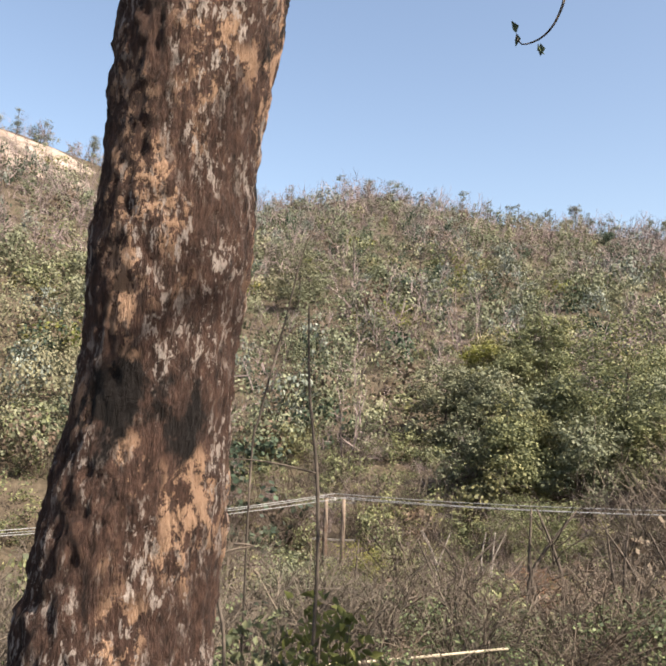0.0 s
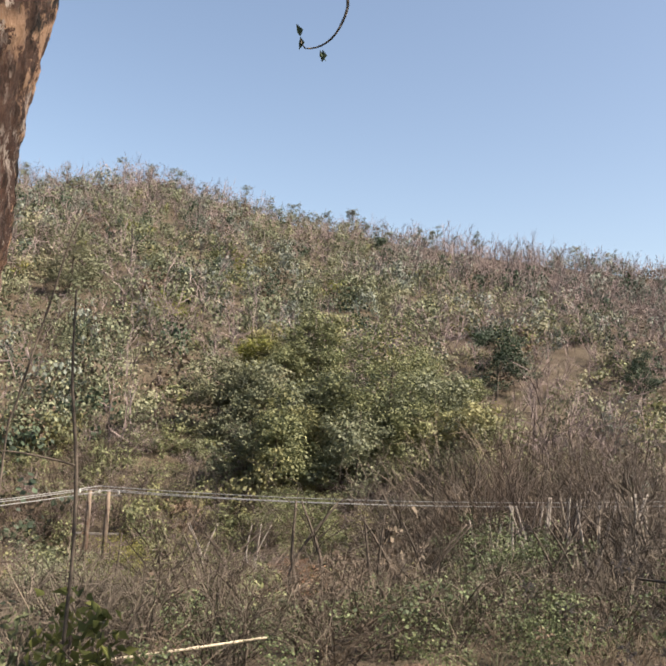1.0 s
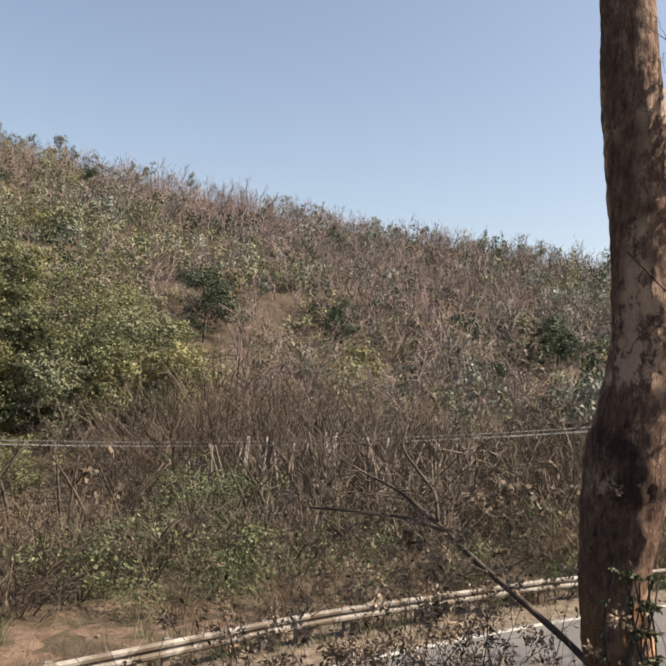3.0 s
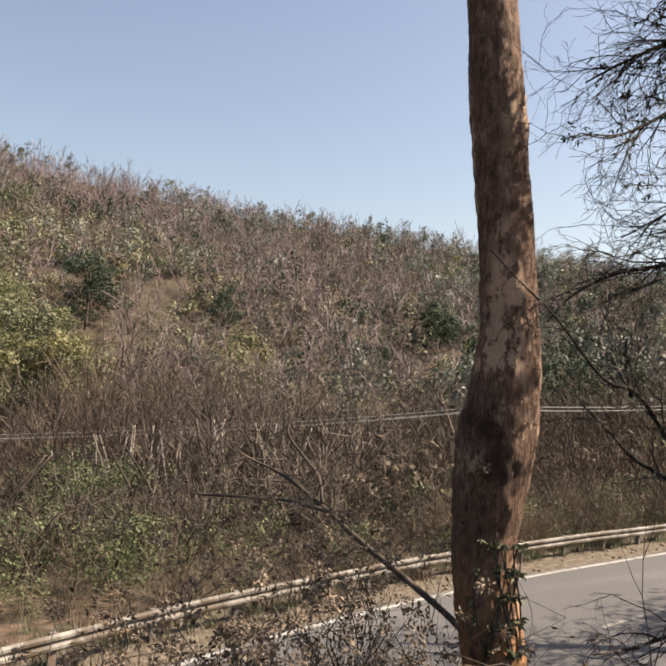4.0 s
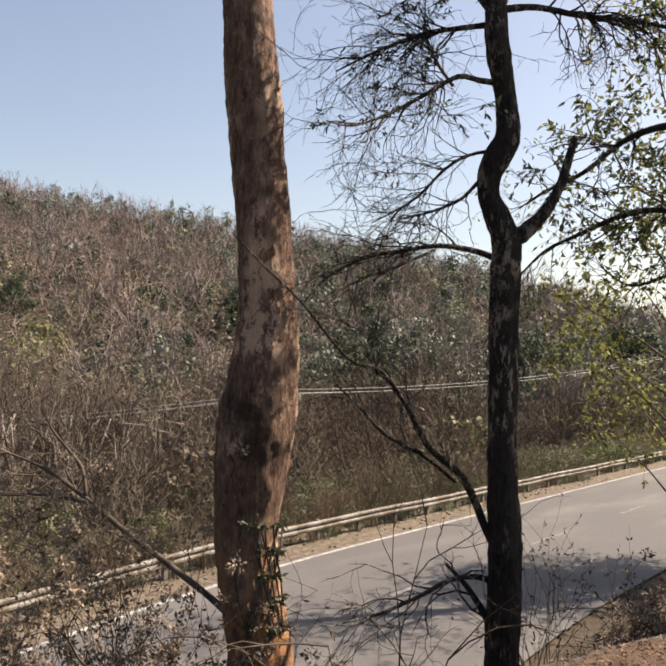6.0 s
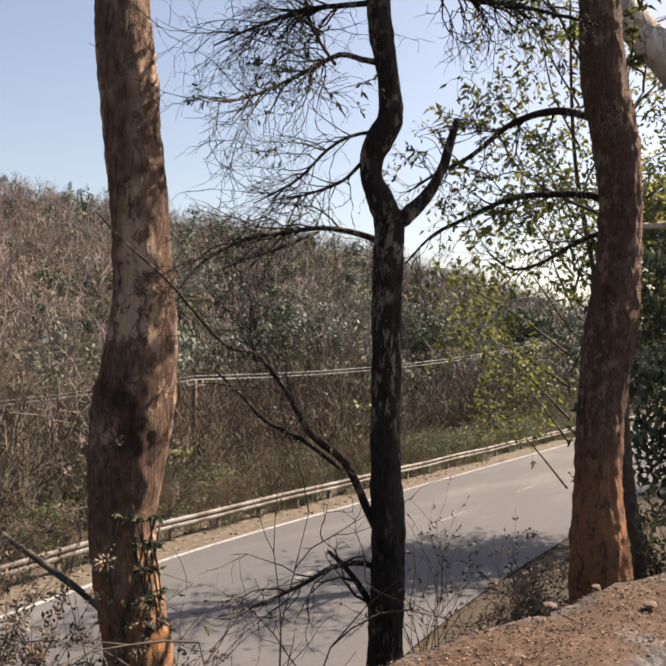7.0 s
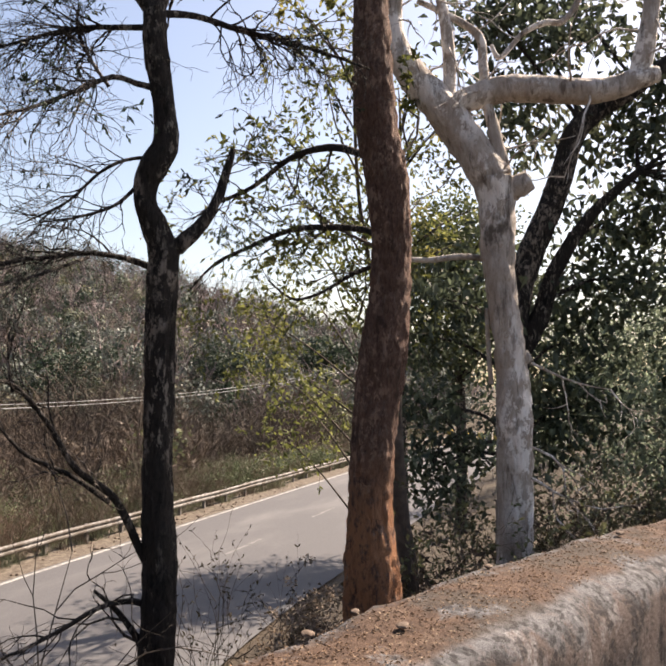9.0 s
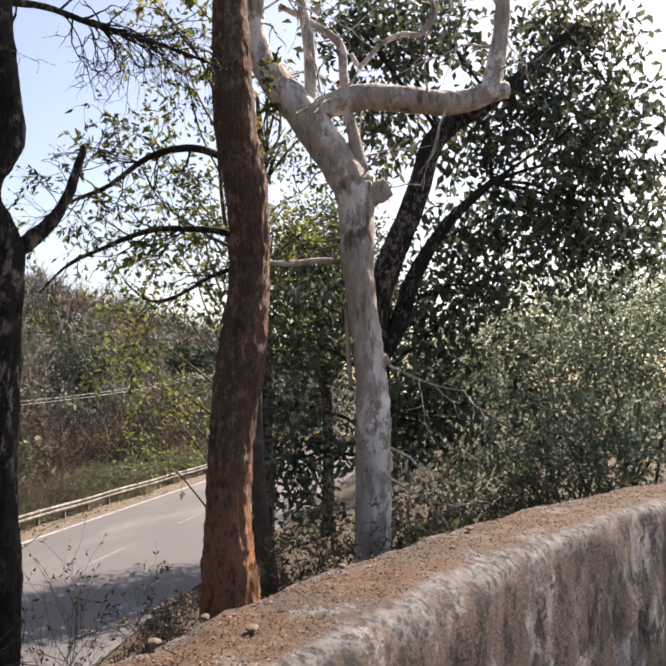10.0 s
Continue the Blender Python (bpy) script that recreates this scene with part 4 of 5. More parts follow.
# trees on the near verge, whose crowns shade the near lane
def verge_tree(x, y, z_low, z_high, spread, lumps, leaves, size, material, label, seed):
    r = random.Random(seed)
    gz = ground_z(x, y)
    ob = base("roadside_tree", x, y, gz, label, "tree", "trees on the near verge")
    limb_part("trunk", [(x, y, gz - 0.3, 0.22), (x + 0.1, y, 0, 0.17), (x, y + 0.2, (z_low + z_high) / 2, 0.13), (x - 0.2, y + 0.3, z_high - 0.5, 0.04)], BARK_DARK, ob, 0.1, 14, 0.08, 6)
    wood, leafy = Geo(), Geo()
    for k in range(lumps):
        a, d = r.uniform(0, 6.3), math.sqrt(r.random())
        h = r.uniform(z_low, z_high)
        w = 1 - 0.5 * abs(2 * (h - z_low) / (z_high - z_low) - 0.9)
        c = (x + spread[0] * d * w * math.cos(a), y + spread[1] * d * w * math.sin(a), h)
        z0 = max(z_low - 1.2, h - 1.3)
        wood.tube(glide([(x, y + 0.1, z0, 0.05), ((x + c[0]) / 2, (y + c[1]) / 2, (z0 + h) / 2 + 0.2, 0.03), (*c, 0.01)], 0.3), 5)
        clump(leafy, c, 1.2, leaves, size, r)
    part("branch_work", wood, BARK_DARK, ob)
    part("leaves", leafy, material, ob)


verge_tree(26.6, 5.4, 2.4, 6.6, (3.4, 2.0), 60, 190, 0.19, LEAF_BUSH, "broad dark roadside tree that shades the asphalt", 33)
verge_tree(22.0, 6.2, 4.6, 9.8, (3.2, 2.6), 26, 90, 0.15, LEAF_FRESH, "thin roadside tree with loose light-green leaves", 34)

# ---- saplings, dead wood and hanging twig ----
dead = base("dead_branch", *tree_foot(DEADWOOD), "long bare dead branch slanting up from the bank", "branch")
x, y, z, r = DEADWOOD[0]
limb_part("stem", [(x + 0.25, y - 0.4, ground_z(x + 0.25, y - 0.4) - 0.1, r * 0.9), (x + 0.1, y - 0.15, z - 0.35, r * 0.8)] + [(*q[:3], q[3] * 0.62) for q in DEADWOOD], BARK_TWIG, dead, 0.05, 10, 0.1, 20)
for pts in (DEADWOOD_SIDE, DEADWOOD_TIP):
    limb_part("side_branch", pts, BARK_TWIG, dead, 0.05, 8, 0.1, 20)
rng = random.Random(41)
g = Geo()
for k in range(14):
    p = rng.choice(glide(DEADWOOD, 0.1)[8:])
    twigs(g, None, p[:3], (rng.uniform(-1, 1), rng.uniform(-0.3, 1), rng.uniform(-0.5, 0.8)), rng.uniform(0.3, 0.8), 0.006, 1, rng, wander=0.3)
tagged(part("dead_spray", g, BARK_TWIG, dead), kind="stuff")

sap = base("bare_sapling", *tree_foot(SAPLING), "tall thin leafless sapling on the bank", "sapling", "saplings on the bank")
limb_part("stem", line_to_ground(SAPLING, 1.1), BARK_TWIG, sap, 0.06, 8, 0.08, 20)
limb_part("side_branch", SAPLING_SIDE, BARK_TWIG, sap, 0.06, 6, 0.08, 20)
sap = base("bare_sapling", *tree_foot(SAPLING_THIN), "thin leaning leafless sapling on the bank", "sapling", "saplings on the bank")
limb_part("stem", line_to_ground(SAPLING_THIN, 1.1), BARK_TWIG, sap, 0.06, 6, 0.08, 20)
sap = base("bare_sapling", *tree_foot(SAPLING_LOW), "low hooked leafless sapling beside the thick trunk", "sapling", "saplings on the bank")
limb_part("stem", line_to_ground(SAPLING_LOW, 1.1), BARK_TWIG, sap, 0.05, 6, 0.08, 20)

shrub_rng = random.Random(44)
for x, y, z, n, size in ((-0.34, 8.1, -0.12, 60, 0.13), (-0.5, 7.9, -0.45, 46, 0.12), (-0.2, 8.2, -0.5, 40, 0.12), (-0.78, 6.6, -0.05, 26, 0.08), (-0.95, 8.3, -0.25, 40, 0.1)):
    ob = base("leafy_shrub", x, y, ground_z(x, y), "small shrub with broad light-green leaves on the bank", "shrub", "leafy shrubs on the bank")
    st, lf = Geo(), Geo()
    for k in range(9):
        a = shrub_rng.uniform(0, 6.3)
        tip = (x + 0.22 * math.cos(a), y + 0.22 * math.sin(a), z + shrub_rng.uniform(-0.3, 0.25), 0.003)
        st.tube(glide([(x, y, ground_z(x, y) - 0.05, 0.012), (x + 0.05 * math.cos(a), y, (ground_z(x, y) + z) / 2, 0.009), tip], 0.1), 5)
        for j in range(n // 3):
            q = Vector(tip[:3]) + Vector((shrub_rng.gauss(0, 0.07), shrub_rng.gauss(0, 0.07), shrub_rng.gauss(0, 0.09)))
            lf.leaf(q, Vector((shrub_rng.uniform(-1, 1), shrub_rng.uniform(-1, 1), shrub_rng.uniform(-1.4, 0.4))), size * shrub_rng.uniform(0.7, 1.2), size * shrub_rng.uniform(0.4, 0.55), shrub_rng)
    part("stalk", st, BARK_TWIG, ob)
    part("leaves", lf, LEAF_FRESH if size > 0.1 else LEAF_MOUND, ob)

hang = base("hanging_twig", *HANGING[0][:3], "thin hanging twig with two dark leaves at its end", "twig")
x, y, z, r = HANGING[0]
limb_part("stem", [(x - 1.4, y - 1.6, z + 2.2, 0.03), (x - 0.5, y - 0.6, z + 1.0, 0.02)] + HANGING, BARK_DARK, hang, 0.04, 6, 0.1, 20)
for (px, py, pz), d in (((0.95, 7.58, 4.42), (-0.3, 0, 1)), ((0.95, 7.58, 4.42), (0.1, 0.2, -1)), ((1.12, 7.55, 4.33), (0.1, 0.1, -1)), ((1.1, 7.55, 4.33), (0.4, 0.2, -0.8))):
    g = Geo()
    g.leaf(Vector((px, py, pz)), Vector(d), 0.1, 0.06, rng)
    part("leaf", g, LEAF_DARK, hang)

# creeper on the bulging trunk
creep = base("creeper", 4.4, 4.85, ground_z(4.4, 4.85), "green creeper with small leaves clinging to the trunk", "creeper")
leafy = Geo()
for k in range(10):
    a0 = -2.2 + rng.uniform(-0.6, 0.9)
    pts = []
    for i in range(12):
        z = -1.2 + 0.16 * i + rng.uniform(-0.02, 0.02)
        a = a0 + 0.25 * math.sin(i * 0.9 + k)
        rr = 0.225 + 0.01 * rng.random()
        pts.append((4.55 + rr * math.cos(a), 5.06 + rr * math.sin(a), z, 0.006))
        if i > 6:
            for _ in range(6):
                leafy.leaf(Vector(pts[-1][:3]), Vector((math.cos(a) + rng.uniform(-0.8, 0.8), math.sin(a) + rng.uniform(-0.8, 0.8), rng.uniform(-1, 0.6))), rng.uniform(0.035, 0.07), rng.uniform(0.018, 0.032), rng)
    stem = Geo()
    stem.tube(pts, 5)
    part("stem", stem, BARK_TWIG, creep)
part("leaves", leafy, LEAF_HILL, creep)


# ---- weeds with dry flower heads along the bank ----
def weed(x, y, tall, rng, heads, leaves, lean=0.25):
    z = ground_z(x, y)
    ob = base("dry_weed", x, y, z, "dry brown weed with pale fluffy seed heads" if heads else "thin leafy roadside weed with curled leaves", "weed", "weeds on the bank")
    st, lf, hd = Geo(), Geo(), Geo()
    for k in range(rng.randint(3, 5)):
        tips = []
        d = Vector((rng.uniform(-1, 1) * lean, rng.uniform(-1, 1) * lean, 1))
        twigs(st, lf if leaves else None, (x + rng.uniform(-0.1, 0.1), y + rng.uniform(-0.1, 0.1), z - 0.03), d, tall * rng.uniform(0.6, 1.05), 0.007, 2, rng, 0.0, (0.05, 0.018), leaves, 0.15, 3, tips)
        if heads:
            for t in tips:
                if rng.random() < 0.55:
                    for _ in range(30):
                        o = Vector((rng.gauss(0, 1), rng.gauss(0, 1), rng.gauss(0, 0.75))).normalized()
                        hd.leaf(Vector(t) + o * rng.uniform(0.01, 0.05), o + Vector((rng.uniform(-1, 1), rng.uniform(-1, 1), rng.uniform(-1, 1))) * 0.6, 0.03, 0.017, rng)
    part("stalk", st, BARK_TWIG, ob)
    if lf.v:
        part("leaves", lf, WEED_LEAF, ob)
    if hd.v:
        tagged(part("seed_fluff", hd, SEED, ob, "pale fluffy seed heads"), kind="stuff")


rng = random.Random(51)
for k in range(54):
    x = rng.uniform(2.5, 4.0) if k < 44 else rng.uniform(4.9, 7)
    y = rng.uniform(4.9, 6.1) if x < 4.5 else rng.uniform(6.2, 7.4)
    weed(x, y, rng.uniform(0.9, 1.7) if x < 4.5 else rng.uniform(0.7, 1.3), rng, True, 2)
for x, y, h in ((7.4, 4.3, 1.25), (7.6, 4.4, 1.1), (7.0, 3.6, 0.9), (6.7, 3.3, 0.7), (6.4, 3.2, 0.6), (7.3, 3.3, 0.7), (7.0, 3.1, 0.6), (8.1, 3.9, 1.0)):
    weed(x, y, h, rng, h < 0.8, 2)
def before_pale_tree(x, y):
    """Whether a plant here would stand between the terrace and the pale tree's foot."""
    return x < 9.4 and abs(math.degrees(math.atan2(x - 0.8, y - 1.0)) - 83.4) < 2.2


for k in range(16):
    x = rng.uniform(7.2, 11)
    y = wall_back(x) + rng.uniform(0.5, 1.8)
    if before_pale_tree(x, y):
        continue
    weed(x, y, rng.uniform(0.5, 0.9), rng, False, 6, 0.5)

for k in range(34):
    x = rng.uniform(7.3, 14)
    y = wall_back(x) + rng.uniform(0.5, 3.4)
    if before_pale_tree(x, y) or math.degrees(math.atan2(x - 0.8, y - 1.0)) < 75:
        continue
    ob = base("bank_bush", x, y, ground_z(x, y), "low olive-brown leafy bush behind the wall", "bush", "bushes behind the wall")
    st, lf = Geo(), Geo()
    for j in range(7):
        twigs(st, lf, (x, y, ground_z(x, y) - 0.05), (rng.uniform(-0.8, 0.8), rng.uniform(-0.8, 0.8), 1), rng.uniform(0.6, 1.1), 0.008, 2, rng, 0.0, (0.065, 0.03), 5, 0.25, 3)
    part("stalk", st, BARK_TWIG, ob)
    part("leaves", lf, LEAF_MOUND if k % 3 else LEAF_DRY, ob)

# bare scrub on the bank below the wall
rng = random.Random(52)
for k in range(22):
    x = rng.uniform(1.5, 8.5)
    y = max(wall_back(x) + 1.2, rng.uniform(4.5, 7.0) - 0.1 * x)
    if x > 4.8:
        continue
    ob = base("bare_shrub", x, y, ground_z(x, y), "leafless tangled shrub on the bank", "shrub", "shrubs on the bank")
    st = Geo()
    for j in range(4):
        twigs(st, None, (x, y, ground_z(x, y) - 0.05), (rng.uniform(-0.7, 0.7), rng.uniform(-0.7, 0.7), 1), rng.uniform(0.9, 1.7), 0.011, 2, rng, wander=0.3, sides=4)
    part("stalk", st, BARK_TWIG, ob)

# ---- fallen leaves and stones on the wall ----
rng = random.Random(61)
litter = Geo()
for k in range(8200):
    x = 2.5 + 9.5 * rng.random() ** 1.3
    u = rng.random() ** 0.8
    y = wall_front(x) + 0.12 + u * (wall_back(x) - wall_front(x) - 0.2)
    z = 0.512 + 0.035 * noise.fractal(Vector((x * 1.3, y * 1.3, 0)), 0.8, 2, 4)
    litter.leaf(Vector((x, y, z)), Vector((rng.uniform(-1, 1), rng.uniform(-1, 1), rng.uniform(0, 0.15))), rng.uniform(0.008, 0.024), rng.uniform(0.005, 0.012), rng)
tagged(part("leaf_litter", litter, LEAF_FALLEN), "scattered dry brown leaves on the wall top", "leaves", kind="stuff")
for x, u, s in ((4.24, 0.9, 0.035), (4.66, 0.95, 0.028), (5.4, 0.7, 0.02), (4.5, 0.55, 0.035), (6.6, 0.5, 0.03), (5.9, 0.92, 0.03), (7.4, 0.8, 0.04)):
    y = wall_front(x) + u * (wall_back(x) - wall_front(x))
    bm = bmesh.new()
    bmesh.ops.create_icosphere(bm, subdivisions=2, radius=s)
    for q in bm.verts:
        q.co *= 1 + 0.3 * noise.noise(q.co * 30 + Vector((x, y, 0)) * 9)
        q.co = Vector((q.co.x * 1.15, q.co.y * 0.8, q.co.z * 0.42))
    me = bpy.data.meshes.new("stone")
    bm.to_mesh(me)
    bm.free()
    me.materials.append(STONE)
    ob = tagged(new("stone", me), "small rough brown stone lying on the wall", "stone", "stones on the wall")
    ob.location = (x, y, 0.51 + s * 0.25)

# ---- guard rail, barrier, bamboo rail ----
rail = base("guard_rail", 4, verge(4) + 1.0, ROAD_Z, "long weathered white steel guard rail on short posts", "guard rail")
PROFILE = ((0.0, 0.0), (-0.05, 0.04), (-0.05, 0.085), (0.0, 0.125), (0.0, 0.15), (-0.05, 0.19), (-0.05, 0.235), (0.0, 0.275))
s = 3.4
while s < 74:
    g = Geo()
    n = 9
    for i in range(n):
        x = s + 4.02 * i / (n - 1)
        for back in (0.0, 0.012):
            for dy, dz in PROFILE:
                g.v.append((x, verge(x) + 1.02 + dy + back, ROAD_Z + 0.3 + dz + 0.012 * math.sin(x * 0.9)))
    m = len(PROFILE)
    for i in range(n - 1):
        for j in range(m - 1):
            a, b = i * 2 * m + j, (i + 1) * 2 * m + j
            g.f += [(a, b, b + 1, a + 1), (a + m + 1, b + m + 1, b + m, a + m)]
        for j in (0, m - 1):
            a, b = i * 2 * m + j, (i + 1) * 2 * m + j
            g.f.append((a, a + m, b + m, b))
    part("beam", g, STEEL, rail, smooth=False)
    for px in (s + 0.1, s + 2.1):
        g = Geo()
        y = verge(px) + 1.04
        g.box((px - 0.06, y, ROAD_Z - 0.3), (px + 0.06, y + 0.1, ROAD_Z + 0.58))
        part("post", g, POST, rail, smooth=False)
    s += 4.0
barrier = base("striped_barrier", 78, 15, ROAD_Z, "low barrier of yellow and white painted blocks at the bend", "barrier")
for k in range(14):
    g = Geo()
    x, y = 79.0 - 0.22 * k, 18.6 - 0.75 * k
    g.box((x, y, ROAD_Z - 0.2), (x + 0.4, y + 0.62, ROAD_Z + 0.85 + 0.08 * (k % 3)))
    part("block", g, YELLOW if k % 2 else CREAM, barrier, smooth=False)

bam = base("bamboo_rail", 2.2, 18.3, ground_z(2.2, 18.3), "long bleached bamboo pole tied on thin posts", "rail")
a, b = Vector((-6.5, 15.6, -2.98)), Vector((2.42, 18.26, -2.66))
g = Geo()
pts = []
for i in range(60):
    p = a.lerp(b, i / 59)
    pts.append((p.x, p.y, p.z - 0.1 * math.sin(math.pi * i / 59), 0.036 - 0.012 * i / 59 + (0.006 if i % 5 == 0 else 0)))
g.tube(pts, 10)
part("pole", g, BAMBOO, bam)
for u in (0.02, 0.35, 0.68, 0.955):
    p = a.lerp(b, u)
    g = Geo()
    g.tube([(p.x, p.y + 0.05, ground_z(p.x, p.y) - 0.2, 0.03), (p.x + 0.02, p.y + 0.05, p.z + 0.16, 0.026)], 8)
    part("post", g, BARK_TWIG, bam)

# ---- power line ----
def power_pole(x, y, top, twin, label):
    gz = ground_z(x, y)
    ob = base("power_pole", x, y, gz, label, "power pole", "poles of the power line")
    for dx in ((-0.62, 0.62) if twin else (0.0,)):
        g = Geo()
        g.tube([(x + dx, y, gz - 0.5, 0.2), (x + dx, y, top - 1, 0.16), (x + dx, y, top + 0.3, 0.14)], 10)
        part("mast", g, CONCRETE, ob)
    w = 1.5 if twin else 0.9
    for z in ((top, top - 2.6) if twin else (top,)):
        g = Geo()
        g.box((x - w, y - 0.06, z - 0.06), (x + w, y + 0.06, z + 0.06))
        part("crossarm", g, POST, ob, smooth=False)
    for k in (-1, 0, 1):
        g = Geo()
        g.tube([(x + k * w * 0.85, y, top + 0.06, 0.05), (x + k * w * 0.85, y, top + 0.16, 0.08), (x + k * w * 0.85, y, top + 0.22, 0.05), (x + k * w * 0.85, y, top + 0.32, 0.07), (x + k * w * 0.85, y, top + 0.36, 0.02)], 8)
        part("insulator", g, CREAM, ob)


P_A, P_B, P_C, P_D = (-3.9, 61.5, -4.3), (42.5, 37.6, -0.5), (92.0, 27.0, 3.6), (-40.0, 38.0, -6.2)
power_pole(*P_A, True, "twin concrete power pole with a crossarm among the bushes")
power_pole(*P_B, False, "single concrete power pole half hidden by trees")
power_pole(*P_C, False, "far concrete power pole behind the roadside trees")
power_pole(*P_D, False, "concrete power pole down the slope")
for p, q in ((P_A, P_B), (P_B, P_C), (P_D, P_A)):
    for k in (-1, 0, 1):
        g, pts = Geo(), []
        for i in range(33):
            u = i / 32
            pts.append((p[0] + (q[0] - p[0]) * u + k * 0.75 * (1 - 0 * u), p[1] + (q[1] - p[1]) * u + k * 0.2, p[2] + (q[2] - p[2]) * u + 0.34 + 0.25 * (k == 0) - 4 * 0.9 * u * (1 - u), 0.027))
        g.tube(pts, 5, cap=False)
        tagged(part("power_wire", g, WIRE), "thin slack aluminium power wire between poles", "wire", "wires of the power line")

# ---- granite face high on the hill ----
g = Geo()
n, m = 26, 16
for j in range(m):
    for i in range(n):
        az, r = -45 + 24.5 * i / (n - 1), 188 + 40 * j / (m - 1)
        x, y = r * math.sin(radians(az)), r * math.cos(radians(az))
        edge = min(i, n - 1 - i, j * 1.5, (m - 1 - j) * 1.5) / 3
        g.v.append((x, y, ground_z(x, y) + 1.6 * min(1, edge) - 0.6 + 1.4 * noise.fractal(Vector((x * 0.08, y * 0.08, 0)), 0.8, 2, 4)))
g.f = [(j * n + i, j * n + i + 1, (j + 1) * n + i + 1, (j + 1) * n + i) for j in range(m - 1) for i in range(n - 1)]
tagged(part("rock_face", g, ROCK), "bare pale granite slab near the hilltop", "rock")


# ---- woods on the hill: many plants, past counting ----
def template_leaves(seed, count, leaf, flat=0.85):
    """One bush of loose leaf sprays, about one metre across and high."""
    r = np.random.RandomState(seed)
    k = max(6, count // 22)
    hub = r.normal(0, 1, (k, 3))
    hub /= np.linalg.norm(hub, axis=1)[:, None]
    hub *= r.uniform(0.25, 0.5, (k, 1))
    own = hub[r.randint(0, k, count)]
    off = r.normal(0, 0.08, (count, 3))
    c = own + off
    face = off / np.linalg.norm(off, axis=1)[:, None] + 0.8 * c / np.linalg.norm(c, axis=1)[:, None] + r.normal(0, 0.45, (count, 3))
    c[:, 2] = np.abs(c[:, 2] * flat + 0.42)
    d = np.cross(face, r.normal(0, 1, (count, 3)))
    d /= np.linalg.norm(d, axis=1)[:, None]
    s = np.cross(d, face)
    s /= np.linalg.norm(s, axis=1)[:, None]
    l = leaf * r.uniform(0.6, 1.3, (count, 1))
    v = np.stack([c - d * l * 0.5, c + s * l * 0.4, c + d * l * 0.5, c - s * l * 0.4], 1)
    return v.reshape(-1, 3)


def template_twigs(seed, stems, spread, thin):
    """One bare bush or tree: slender stems that fork into many fine straight twigs, as narrow slivers."""
    r = np.random.RandomState(seed)
    out = []

    def sliver(a, b, w):
        d = b - a
        s = np.cross(d, r.normal(0, 1, 3))
        s = s / (np.linalg.norm(s) + 1e-9) * w
        out.extend([a - s, a + s, b + s * 0.4, b - s * 0.4])

    for _ in range(stems):
        a = np.array([r.normal(0, 0.06), r.normal(0, 0.06), 0.0])
        d = np.array([r.normal(0, spread), r.normal(0, spread), 1.0])
        d /= np.linalg.norm(d)
        for i in range(3):
            b = a + d * 0.3
            sliver(a, b, thin * (2.6 - 0.7 * i))
            for _ in range(3):
                e = d + r.normal(0, 0.55, 3)
                e /= np.linalg.norm(e)
                p = a + (b - a) * r.uniform(0.2, 1)
                q = p + e * r.uniform(0.18, 0.36)
                sliver(p, q, thin)
                for _ in range(3):
                    h = e + r.normal(0, 0.6, 3)
                    h /= np.linalg.norm(h)
                    o = p + (q - p) * r.uniform(0.3, 1)
                    sliver(o, o + h * r.uniform(0.1, 0.22), thin * 0.6)
            a, d = b, d + r.normal(0, 0.25, 3)
            d /= np.linalg.norm(d)
    return np.array(out)


def scatter(name, spots, templates, material, label):
    """All plants of one kind: spots are (x, y, z, width, height, turn)."""
    r = np.random.RandomState(len(spots))
    chunks = []
    for x, y, z, w, h, a in spots:
        t = templates[r.randint(len(templates))]
        c, s = math.cos(a), math.sin(a)
        p = np.empty_like(t)
        p[:, 0] = (t[:, 0] * c - t[:, 1] * s) * w + x
        p[:, 1] = (t[:, 0] * s + t[:, 1] * c) * w + y
        p[:, 2] = t[:, 2] * h + z - 0.1
        chunks.append(p)
    v = np.concatenate(chunks).astype(np.float32)
    n = len(v) // 4
    me = bpy.data.meshes.new(name)
    me.vertices.add(n * 4)
    me.vertices.foreach_set("co", v.ravel())
    me.loops.add(n * 4)
    me.loops.foreach_set("vertex_index", np.arange(n * 4, dtype=np.int32))
    me.polygons.add(n)
    me.polygons.foreach_set("loop_start", np.arange(0, n * 4, 4, dtype=np.int32))
    me.update(calc_edges=True)
    me.materials.append(material)
    return tagged(new(name, me), label, "plants", kind="stuff")


